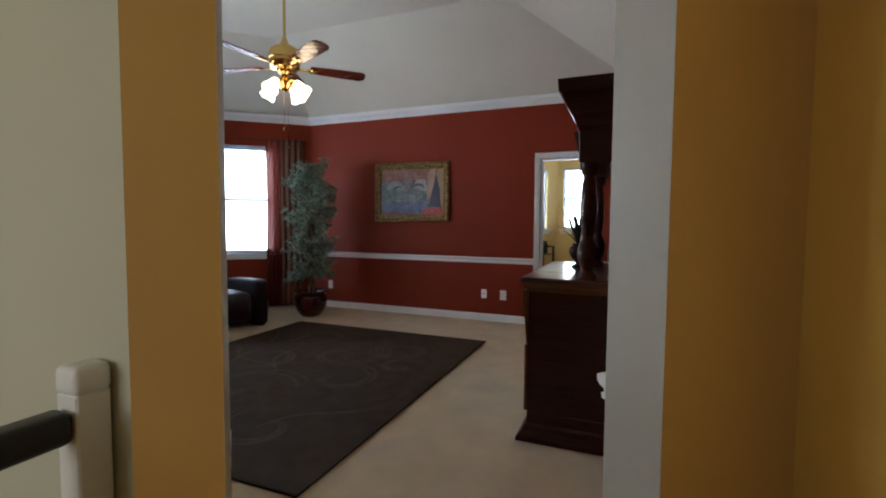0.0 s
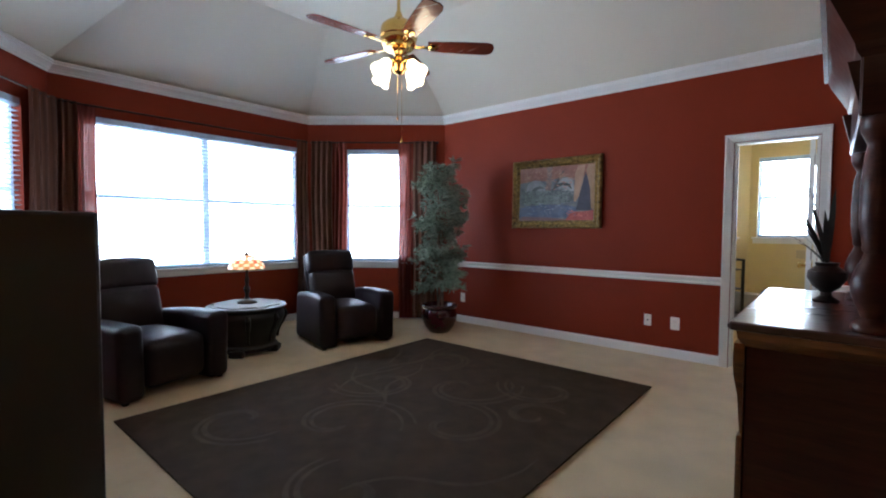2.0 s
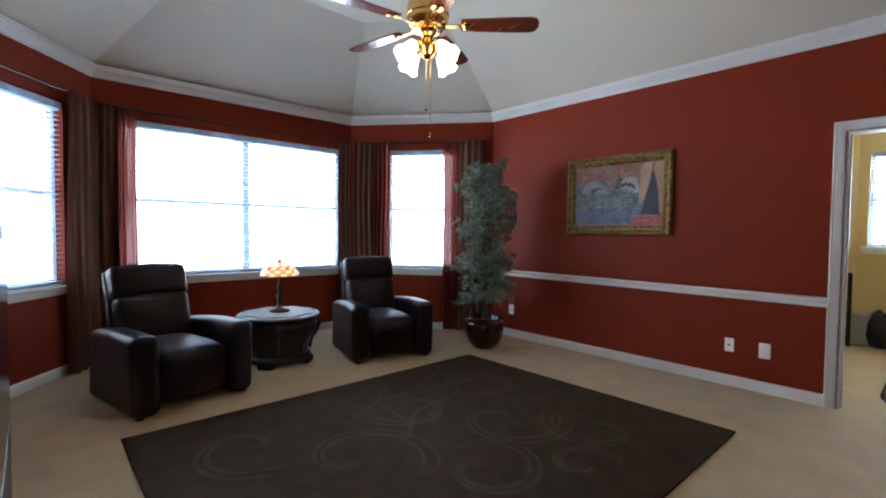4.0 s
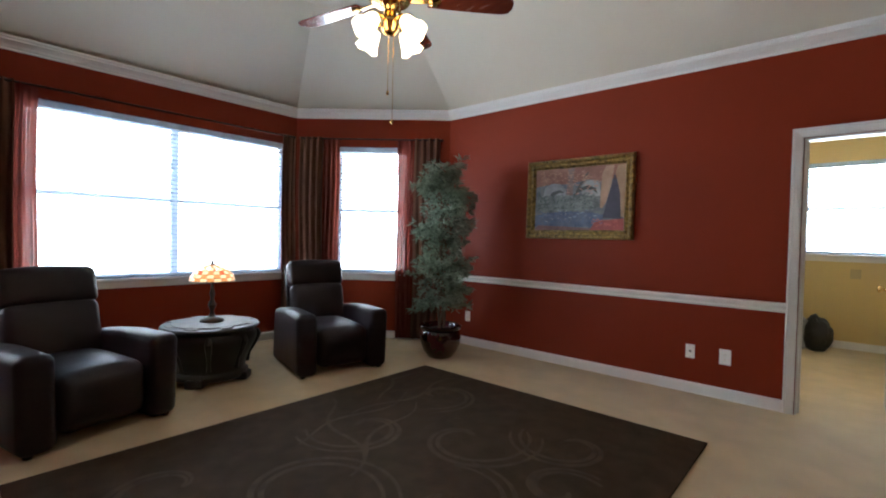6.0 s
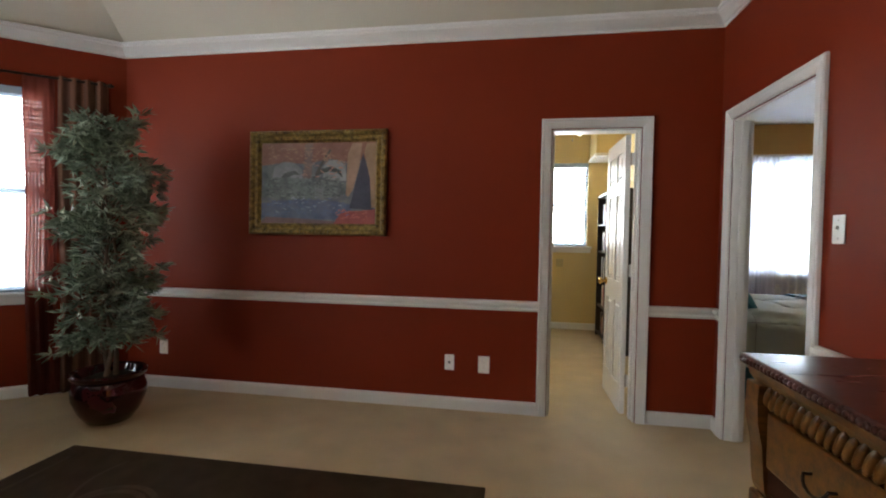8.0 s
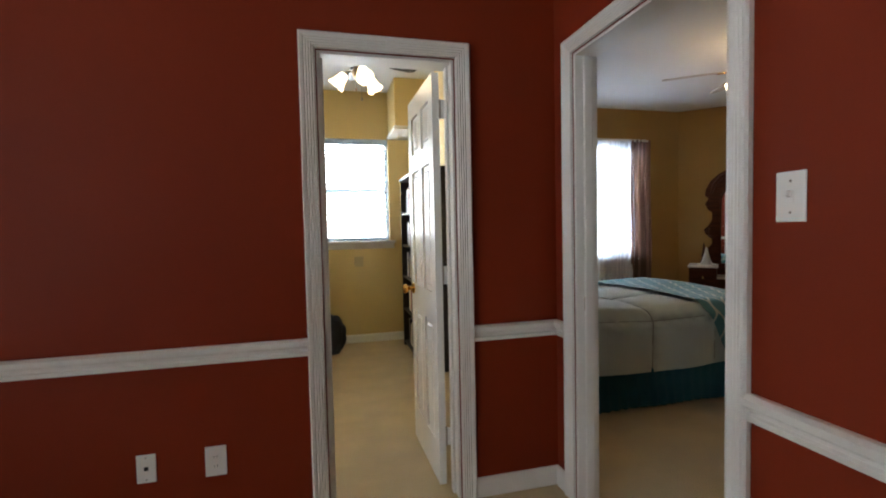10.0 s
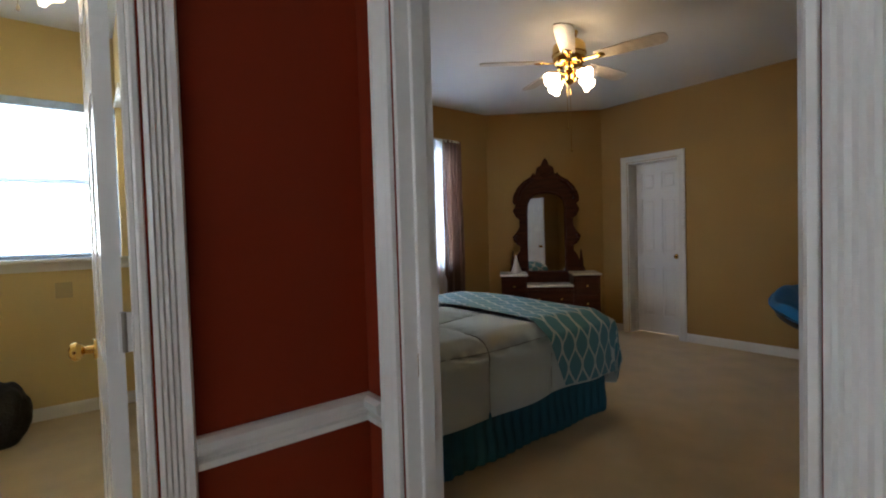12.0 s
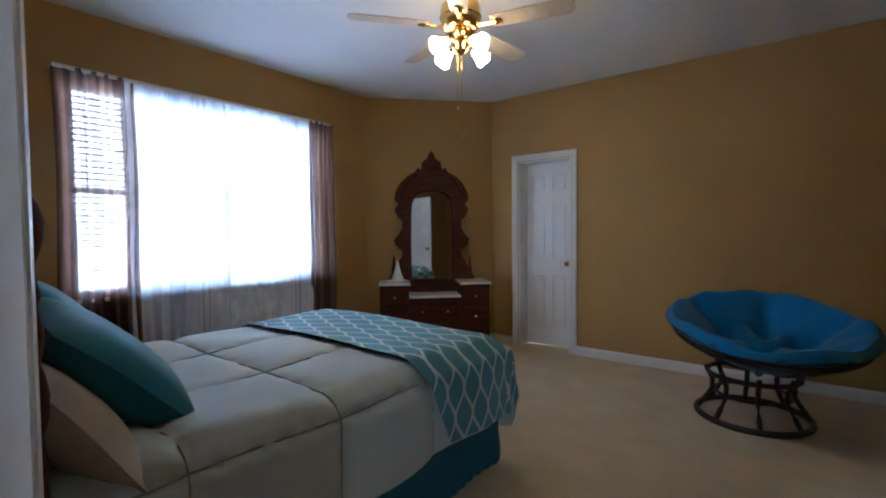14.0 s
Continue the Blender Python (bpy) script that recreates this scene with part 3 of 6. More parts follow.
# ---- windows and blinds ----
def window(name, p0, p1, z0, z1, label, units=1, thick=0.12, radiance=5.0, tilt=11.0, blind_to=None, wall_mat=None, colour=(0.82, 0.91, 1.0)):
    """A sash window in its opening, with the room on the left of p0 to p1, and a blind of white slats."""
    w, h = math.dist(p0, p1), z1 - z0
    m = plane_pose(p0, p1, z0)
    top = thing(name, label, "window", m, kind="structure")
    fy0, fy1 = -thick + 0.005, -thick + 0.05
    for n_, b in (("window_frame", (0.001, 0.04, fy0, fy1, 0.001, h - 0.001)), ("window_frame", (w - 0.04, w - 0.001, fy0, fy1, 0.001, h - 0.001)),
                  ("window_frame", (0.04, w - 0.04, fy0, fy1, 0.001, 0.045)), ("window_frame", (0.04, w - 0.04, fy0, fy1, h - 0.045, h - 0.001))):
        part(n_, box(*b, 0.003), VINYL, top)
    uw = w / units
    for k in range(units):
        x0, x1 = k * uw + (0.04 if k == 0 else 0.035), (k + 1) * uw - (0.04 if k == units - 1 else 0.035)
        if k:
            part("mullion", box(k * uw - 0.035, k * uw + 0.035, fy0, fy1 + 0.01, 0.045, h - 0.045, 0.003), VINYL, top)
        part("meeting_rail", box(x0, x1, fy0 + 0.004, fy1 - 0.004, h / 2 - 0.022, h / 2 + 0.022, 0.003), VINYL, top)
        for za, zb in ((0.045, h / 2 - 0.022), (h / 2 + 0.022, h - 0.045)):
            pane = part("pane", box(x0, x1, fy0 + 0.02, fy0 + 0.024, za, zb), GLASS, top)
            pane.visible_shadow = False
    part("window_sill", box(-0.06, w + 0.06, -thick + 0.05, 0.055, -0.024, 0.004, 0.006, 2), TRIM, top)
    part("apron", sweep([(-0.045, 0.0), (w + 0.045, 0.0)], [(0.002, -0.085), (0.012, -0.085), (0.016, -0.06), (0.018, -0.026), (0.002, -0.026)]), TRIM, top)
    window_light(name + "_sky", m @ Vector((w / 2, -thick - 0.12, h / 2)), m.to_3x3() @ Vector((0, 1, 0)), w + 0.3, h + 0.3, radiance, colour)
    sky_ob = solid("backdrop", box(-0.25, w + 0.25, -thick - 0.22, -thick - 0.2, -0.25, h + 0.25), DAY, "bright white daylight outside the window", "backdrop", "structure", m)
    blind = thing("window_blind", "white horizontal slat blind lowered over a bright window", "blind", m @ pose(0, -0.032, 0), group="window blinds")
    gap = 0.006
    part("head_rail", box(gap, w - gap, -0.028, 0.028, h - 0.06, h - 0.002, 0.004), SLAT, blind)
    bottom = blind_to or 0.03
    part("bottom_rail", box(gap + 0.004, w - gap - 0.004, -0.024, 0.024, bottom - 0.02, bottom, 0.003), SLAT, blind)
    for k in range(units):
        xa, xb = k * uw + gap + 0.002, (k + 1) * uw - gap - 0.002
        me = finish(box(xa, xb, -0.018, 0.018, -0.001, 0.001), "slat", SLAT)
        z = bottom + 0.03
        while z < h - 0.07:
            s = new("slat", me)
            s.parent = blind
            s.matrix_local = pose(0, 0, z, tilt)
            z += 0.042
        for cx in (xa + 0.15, xb - 0.15):
            part("cord", box(cx - 0.0012, cx + 0.0012, -0.027, -0.025, bottom, h - 0.06), SLAT, blind)
    wx = w - 0.09
    part("tilt_wand", tube([(wx, 0.032, h - 0.07), (wx, 0.034, h - 0.75)], 0.004, 6), SLAT, blind)
    return top


window("window_1", along(A, Z, W1S[0]), along(A, Z, W1S[1]), WZ0, WZ1, "white sash window in the bay, bright daylight behind", 1, radiance=WIN)
window("window_2", (-5.08, W2Y[1]), (-5.08, W2Y[0]), WZ0, WZ1, "wide white double sash window in the bay, bright daylight", 2, radiance=WIN)
window("window_3", along(B, C, W3S[1]), along(B, C, W3S[0]), WZ0, WZ1, "narrow white sash window in the bay, bright daylight", 1, radiance=WIN)


# ---- curtains of the bay ----
def curtain(name, p0, p1, z0, z1, material, label, depth=0.035, folds=5, thick=0.004, parent=None, category="curtain", seed=1, gather=0.0, group=""):
    """A hanging cloth in folds from p0 to p1."""
    length = math.dist(p0, p1)
    m = plane_pose(p0, p1, z0)
    rnd = random.Random(seed)
    ph = [rnd.uniform(0, 6.28) for _ in range(4)]

    def f(u, v):
        sway = 1 - gather * math.sin(math.pi * min(1, v * 1.25)) * 0.5
        x = (u - 0.5) * length * sway + length / 2 + 0.006 * math.sin(9 * v + ph[0])
        amp = depth * (0.55 + 0.45 * (1 - v)) * (0.8 + 0.3 * math.sin(5 * u + ph[1]))
        y = amp * math.sin(2 * math.pi * folds * u + ph[2] + 0.5 * math.sin(3 * v + ph[3])) + 0.008 * math.sin(23 * u + 4 * v)
        return (x, y, v * (z1 - z0))
    bm = grid(max(24, folds * 10), 14, f, thick=thick, uv=lambda u, v: (u * length * 1.6, v * (z1 - z0)))
    if parent:
        ob = part(name, bm, material, parent, label, True)
        ob.matrix_local = parent.matrix_world.inverted() @ m
        return ob
    return solid(name, bm, material, label, category, m=m, smooth=True, group=group)


def inward(p0, p1, s, off):
    p = Vector(along(p0, p1, s))
    d = (Vector(p1) - Vector(p0)).normalized()
    return tuple(p + Vector((-d.y, d.x)) * off)


def rod(p0, p1, z, s0, s1, group="curtain rods"):
    m = plane_pose(p0, p1, z)
    top = thing("curtain_rod", "thin dark bronze curtain rod above a window", "curtain rod", m, group)
    part("bar", tube([(s0, 0.075, 0), (s1, 0.075, 0)], 0.009, 8), BRONZE, top)
    for s, k in ((s0, -1), (s1, 1)):
        part("finial", lathe([(0.008, 0), (0.015, 0.01), (0.018, 0.022), (0.01, 0.036), (0.003, 0.045)], 10, m=pose(s, 0.075, 0, 0, 90 * k)), BRONZE, top, "", True)
    for s in (s0 + 0.06, s1 - 0.06):
        part("bracket", box(s - 0.008, s + 0.008, 0.002, 0.075, -0.012, -0.002, 0.002), BRONZE, top)


ROD_Z = 2.44
rod(C, B, ROD_Z, 0.12, LBC - 0.1)
rod(B, A, ROD_Z, 0.1, B[1] - A[1] - 0.1)
rod(A, Z, ROD_Z, 0.1, LAZ - 0.1)
G = "bay curtains"
curtain("curtain", inward(B, A, 0.06, 0.075), inward(B, A, 0.24, 0.075), 0.02, ROD_Z + 0.02, CURTAIN, "bronze brown striped curtain hanging to the floor", folds=3, seed=3, group=G)
curtain("curtain", inward(C, B, LBC - 0.36, 0.075), inward(C, B, LBC - 0.07, 0.075), 0.02, ROD_Z + 0.02, CURTAIN, "bronze brown striped curtain hanging to the floor", folds=4, seed=4, group=G)
curtain("sheer_curtain", inward(C, B, LBC - 0.56, 0.072), inward(C, B, LBC - 0.365, 0.072), 0.02, ROD_Z + 0.01, CHECK, "red checked sheer curtain beside a bright window", depth=0.015, folds=3, thick=0.0, seed=5, group=G)
curtain("sheer_curtain", inward(C, B, 0.44, 0.072), inward(C, B, 0.63, 0.072), 0.02, ROD_Z + 0.01, CHECK, "red checked sheer curtain beside a bright window", depth=0.015, folds=3, thick=0.0, seed=6, group=G)
curtain("curtain", inward(C, B, 0.12, 0.075), inward(C, B, 0.435, 0.075), 0.02, ROD_Z + 0.02, CURTAIN, "bronze brown striped curtain hanging to the floor", folds=4, seed=7, group=G)
curtain("sheer_curtain", inward(B, A, B[1] - 3.56, 0.072), inward(B, A, B[1] - 3.40, 0.072), 0.02, ROD_Z + 0.01, CHECK, "red checked sheer curtain beside a bright window", depth=0.015, folds=3, thick=0.0, seed=8, group=G)
curtain("curtain", inward(B, A, B[1] - 3.41, 0.075), inward(B, A, B[1] - 3.25, 0.075), 0.02, ROD_Z + 0.02, CURTAIN, "bronze brown striped curtain hanging to the floor", folds=3, seed=9, group=G)
curtain("curtain", inward(A, Z, 0.03, 0.085), inward(A, Z, 0.42, 0.085), 0.02, ROD_Z + 0.02, CURTAIN, "bronze brown striped curtain hanging to the floor", folds=4, seed=10, group=G)


# ---- fans ----
def ceiling_fan(loc, ceiling_z, blade_z, angle, radius, blade, metal, label, shades=4, shade_turn=20.0, chain=0.62, watts=0.0, tilt=52.0, drop=1.0, lit=None, shade_size=1.0):
    cx, cy = loc
    top = thing("ceiling_fan", label, "ceiling fan", pose(cx, cy, blade_z))
    dz = ceiling_z - blade_z
    part("canopy", lathe([(0.03, dz - 0.075), (0.05, dz - 0.06), (0.066, dz - 0.02), (0.07, dz - 0.001)], 20), metal, top, "", True)
    if dz > 0.3:
        part("rod", tube([(0, 0, 0.19), (0, 0, dz - 0.05)], 0.012, 10), metal, top, "", True)
    part("motor", lathe([(0.05, -0.03), (0.1, -0.025), (0.118, -0.005), (0.125, 0.03), (0.125, 0.1), (0.118, 0.125), (0.09, 0.15), (0.045, 0.165), (0.025, 0.2), (0.02, min(0.22, dz - 0.04))], 28), metal, top, "", True)
    part("motor_band", lathe([(0.127, 0.045), (0.131, 0.05), (0.131, 0.058), (0.127, 0.063)], 28), metal, top, "", True)
    for k in range(5):
        a = pose(0, 0, 0, 0, 0, angle + 72 * k)
        o = []
        for x, y in ((0.2, 0.05), (0.3, 0.058), (radius * 0.7, 0.066), (radius - 0.05, 0.068), (radius - 0.015, 0.055), (radius, 0.025)):
            o.append((x, y))
        o = o + [(x, -y) for x, y in o[::-1]]
        bm = bmesh.new()
        lo, hi = [bm.verts.new((x, y, -0.004)) for x, y in o], [bm.verts.new((x, y, 0.004)) for x, y in o]
        bm.faces.new(lo[::-1]), bm.faces.new(hi)
        for i in range(len(o)):
            j = (i + 1) % len(o)
            bm.faces.new((lo[i], lo[j], hi[j], hi[i]))
        bmesh.ops.transform(bm, verts=bm.verts, matrix=a @ pose(0, 0, 0.0, -11))
        bl = part("blade", bm, blade, top)
        ib = box(0.1, 0.25, -0.014, 0.014, -0.013, -0.005, 0.003)
        lathe([(0.03, 0), (0.036, 0.004), (0.03, 0.009)], 14, bm=ib, m=pose(0.235, 0, -0.014))
        bmesh.ops.transform(ib, verts=ib.verts, matrix=a @ pose(0, 0, 0, -11))
        part("blade_iron", ib, metal, top, "", True)
    part("light_hub", lathe([(0.012, -0.2 * drop), (0.03, -0.19 * drop), (0.045, -0.165 * drop), (0.05, -0.12 * drop), (0.036, -0.1 * drop), (0.03, -0.07), (0.05, -0.05), (0.055, -0.03)], 20), metal, top, "", True)
    for k in range(shades):
        a = pose(0, 0, 0, 0, 0, shade_turn + 360 / shades * k)
        part("light_arm", tube([a @ Vector(p) for p in ((0.03, 0, -0.13 * drop), (0.07, 0, -0.115 * drop), (0.1, 0, -0.125 * drop), (0.115, 0, -0.15 * drop))], 0.009, 8), metal, top, "", True)
        prof = [(0.02, 0.0), (0.03, 0.004), (0.036, 0.02), (0.042, 0.05), (0.05, 0.08), (0.062, 0.104), (0.066, 0.115), (0.06, 0.116), (0.045, 0.085), (0.03, 0.04), (0.012, 0.02)]
        sh = lathe(prof, 20)
        for v in sh.verts:
            if v.co.z > 0.1:
                v.co.z += 0.006 * math.cos(5 * math.atan2(v.co.y, v.co.x))
        bmesh.ops.transform(sh, verts=sh.verts, matrix=a @ pose(0.108, 0, -0.14 * drop, 0, 180 - tilt) @ Matrix.Scale(shade_size, 4))
        part("shade", sh, lit or BULB, top, "glowing frosted glass tulip shade", True)
    for x, ln in ((0.02, chain), (-0.02, chain * 0.75)):
        part("pull_chain", tube([(x, 0.01, -0.19 * drop), (x, 0.01, -ln)], 0.0018, 6), metal, top)
        part("pull_knob", lathe([(0.003, -0.014), (0.008, -0.006), (0.007, 0.006), (0.003, 0.014)], 10, m=pose(x, 0.01, -ln - 0.012)), metal, top, "", True)
    return top


ceiling_fan((-1.79, 4.56), TOP, 2.52, 46.0, 0.66, BLADE_R, BRASS, "brass ceiling fan with red cherry blades and lit shades", 4, 3.0, 0.64, tilt=40.0)


# ---- rug ----
def ribbon(bm, pts, width, z):
    pts = [Vector(p) for p in pts]
    prev = None
    for i, p in enumerate(pts):
        d = (pts[min(i + 1, len(pts) - 1)] - pts[max(i - 1, 0)]).normalized()
        n_ = Vector((-d.y, d.x)) * width * (0.35 + 0.65 * math.sin(math.pi * min(0.97, 0.08 + i / len(pts)))) / 2
        cur = [bm.verts.new((*(p + n_), z)), bm.verts.new((*(p - n_), z))]
        if prev:
            bm.faces.new((prev[0], prev[1], cur[1], cur[0]))
        prev = cur


rug = thing("rug", "dark brown wool rug with carved scrolling vines", "rug", pose(-1.758, 4.66, 0.0))
part("rug_body", box(-1.218, 1.218, -1.5, 1.5, 0.001, 0.014, 0.005, 2), RUG, rug)
rb = bmesh.new()
rnd = random.Random(11)
level = 0.0145
for x, y, size, turn, hand in ((-0.1, -0.55, 0.42, 0.4, 1), (0.45, -0.1, 0.34, 2.2, -1), (-0.5, 0.15, 0.36, 4.0, 1), (0.1, 0.5, 0.4, 1.0, -1), (-0.55, 0.95, 0.3, 5.2, 1), (0.6, 0.85, 0.32, 3.1, 1), (-0.6, -0.95, 0.33, 0.2, -1), (0.55, -1.0, 0.3, 2.6, 1), (0.8, 0.35, 0.22, 0.9, 1)):
    for copy in range(2):
        pts = []
        for i in range(46):
            q = i / 45
            r = size * (1 - 0.86 * q) * (1.0 if copy == 0 else 1.16)
            th = turn + hand * (q * 5.4 + 0.25 * copy)
            pts.append((x + r * math.cos(th), y + r * math.sin(th)))
        level += 0.00012
        ribbon(rb, pts, 0.034, level)
for k in range(6):
    x, y, th = rnd.uniform(-0.9, 0.9), rnd.uniform(-1.2, 0.6), rnd.uniform(0.8, 2.4)
    pts = []
    for i in range(40):
        pts.append((x, y))
        th += 0.09 * math.sin(i * 0.21 + k)
        x, y = max(-1.1, min(1.1, x + 0.03 * math.cos(th))), max(-1.4, min(1.4, y + 0.03 * math.sin(th)))
    level += 0.00012
    ribbon(rb, pts, 0.03, level)
part("vine_pattern", rb, RUG_L, rug, "lighter carved vine scrolls")


# ---- armchairs, side table, lamp ----
def recliner(m):
    """Local +x is the front, z up, origin at the middle of its footprint."""
    top = thing("recliner", "dark brown leather recliner with a tall padded back", "armchair", m, "recliners in the bay")
    w, f, b, aw = 0.43, 0.45, -0.43, 0.185
    for s in (1, -1):
        y0, y1 = (w - aw, w) if s > 0 else (-w, -w + aw)
        arm = box(b + 0.06, f, y0, y1, 0.014, 0.565, 0.055, 5)
        bmesh.ops.subdivide_edges(arm, edges=[e for e in arm.edges if abs(e.verts[0].co.x - e.verts[1].co.x) > 0.3], cuts=6, use_grid_fill=True)
        for v in arm.verts:
            if v.co.z > 0.35:
                v.co.z -= 0.05 * max(0, (0.1 - v.co.x) / 0.5) ** 1.5
                v.co.y += 0.012 * math.sin(2.4 * v.co.x) * s
        part("armrest", arm, LEATHER, top, "", True)
    def cushion(x0, x1, y0, y1, z0, z1, puff, bev=0.05):
        bm = box(x0, x1, y0, y1, z0, z1, bev, 4)
        bmesh.ops.subdivide_edges(bm, edges=[e for e in bm.edges if e.calc_length() > 0.12], cuts=5, use_grid_fill=True)
        cx, cy, cz = (x0 + x1) / 2, (y0 + y1) / 2, (z0 + z1) / 2
        for v in bm.verts:
            a = max(0, 1 - ((v.co.y - cy) / ((y1 - y0) / 2)) ** 2)
            if abs(v.co.z - z1) < 0.02:
                c = max(0, 1 - ((v.co.x - cx) / ((x1 - x0) / 2)) ** 2)
                v.co.z += puff * a * c
            if abs(v.co.x - x1) < 0.02:
                c = max(0, 1 - ((v.co.z - cz) / ((z1 - z0) / 2)) ** 2)
                v.co.x += puff * a * c
        return bm
    part("seat", cushion(b + 0.16, f - 0.02, -w + aw + 0.004, w - aw - 0.004, 0.065, 0.42, 0.03, 0.075), LEATHER, top, "", True)
    lean = pose(-0.22, 0, 0.36, 0, -15)
    bk = cushion(-0.09, 0.07, -0.27, 0.27, 0.0, 0.40, 0.03)
    bmesh.ops.transform(bk, verts=bk.verts, matrix=lean)
    part("back_cushion", bk, LEATHER, top, "", True)
    hd = cushion(-0.10, 0.055, -0.285, 0.285, 0.385, 0.645, 0.02)
    bmesh.ops.transform(hd, verts=hd.verts, matrix=lean)
    part("headrest", hd, LEATHER, top, "", True)
    shell = box(-0.13, -0.085, -0.29, 0.29, -0.25, 0.62, 0.02, 2)
    bmesh.ops.transform(shell, verts=shell.verts, matrix=lean)
    part("back_shell", shell, LEATHER, top, "", True)
    for x in (b + 0.1, f - 0.06):
        for y in (-w + 0.06, w - 0.06):
            part("foot", lathe([(0.022, 0.0), (0.026, 0.014), (0.026, 0.03)], 12, m=pose(x, y, 0)), EBONY, top)
    return top


chair_one = recliner(pose(-3.755, 5.565, 0, 0, 0, -13.5))
copy_thing(chair_one, pose(-3.715, 3.575, 0, 0, 0, 12.6))

TBL = (-4.03, 4.57)
table = thing("side_table", "round black carved drum table with slate top", "side table", pose(*TBL, 0, 0, 0, 20))
part("top_rim", lathe([(0.34, 0.445), (0.378, 0.45), (0.388, 0.463), (0.378, 0.478), (0.30, 0.482)], 40), EBONY, table, "", True)
part("top_inlay", lathe([(0.30, 0.478), (0.31, 0.486), (0.305, 0.492), (0.02, 0.493)], 40), STONE, table, "grey slate inlay", True)
part("drum", lathe([(0.275, 0.03), (0.295, 0.04), (0.30, 0.075), (0.275, 0.10), (0.28, 0.15), (0.305, 0.22), (0.345, 0.30), (0.368, 0.36), (0.368, 0.395), (0.345, 0.425), (0.35, 0.446)], 40), EBONY, table, "", True)
for k in range(8):
    a = pose(0, 0, 0, 0, 0, 45 * k)
    part("carved_rib", tube([a @ Vector(p) for p in ((0.36, 0, 0.41), (0.375, 0, 0.37), (0.35, 0, 0.3), (0.305, 0, 0.21), (0.285, 0, 0.13))], [0.02, 0.03, 0.024, 0.014, 0.02], 8), EBONY, table, "", True)
for k in range(8):
    a = pose(0, 0, 0, 0, 0, 45 * k + 22.5)
    part("top_segment", box(0.2, 0.352, -0.05, 0.05, 0.482, 0.489, 0.003, m=a), STONE, table)
for k in range(4):
    a = pose(0, 0, 0, 0, 0, 90 * k + 25)
    part("foot", box(0.19, 0.325, -0.075, 0.075, 0.0, 0.07, 0.02, 2, m=a), EBONY, table)

lamp = thing("table_lamp", "lit stained glass table lamp on bronze base", "table lamp", pose(TBL[0] - 0.01, TBL[1] + 0.01, 0.493) @ Matrix.Diagonal((1.0, 1.0, 1.09, 1)))
part("base", lathe([(0.095, 0.0), (0.1, 0.008), (0.09, 0.02), (0.055, 0.032), (0.03, 0.04), (0.022, 0.055)], 28), BRONZE, lamp, "", True)
part("stem", lathe([(0.02, 0.05), (0.016, 0.08), (0.026, 0.11), (0.034, 0.13), (0.026, 0.15), (0.014, 0.17), (0.018, 0.2), (0.024, 0.22), (0.014, 0.25), (0.01, 0.33), (0.01, 0.44)], 20), BRONZE, lamp, "", True)
R_SH = [(0.18, 0.325), (0.172, 0.35), (0.155, 0.378), (0.128, 0.405), (0.092, 0.428), (0.052, 0.445), (0.026, 0.452)]
TIFF2, TIFF3 = glow("lit cream glass", (1.0, 0.68, 0.36), 1.0, (0.7, 0.6, 0.4)), glow("lit red glass", (1.0, 0.2, 0.06), 0.8, (0.4, 0.05, 0.03))
for j, ((r0, z0), (r1, z1)) in enumerate(zip(R_SH, R_SH[1:])):
    for k in range(20):
        a0, a1 = 2 * math.pi * (k + 0.06) / 20, 2 * math.pi * (k + 0.94) / 20
        if (j < 3 or k % 2 == 0) or j > 3:
            bm = bmesh.new()
            q = [(r0 - 0.0012, a0, z0 + 0.0015), (r0 - 0.0012, a1, z0 + 0.0015), (r1 + 0.001, a1, z1 - 0.0015), (r1 + 0.001, a0, z1 - 0.0015)]
            o = [bm.verts.new((r * math.cos(a), r * math.sin(a), z)) for r, a, z in q]
            i_ = [bm.verts.new(((r - 0.004) * math.cos(a), (r - 0.004) * math.sin(a), z - 0.002)) for r, a, z in q]
            bm.faces.new(o), bm.faces.new(i_[::-1])
            for i in range(4):
                bm.faces.new((o[i], i_[i], i_[(i + 1) % 4], o[(i + 1) % 4]))
            part("glass_piece", bm, TIFF3 if (j == 2 and k % 4 == 0) else (TIFF2 if (j + k) % 2 else TIFF), lamp)
for r, z in R_SH:
    part("leading", tube([(r * math.cos(2 * math.pi * i / 40), r * math.sin(2 * math.pi * i / 40), z) for i in range(40)], 0.0022, 6, closed=True), BRONZE, lamp)
part("shade_cap", lathe([(0.03, 0.45), (0.026, 0.46), (0.01, 0.466), (0.008, 0.475), (0.01, 0.482), (0.003, 0.488)], 16), BRONZE, lamp, "", True)


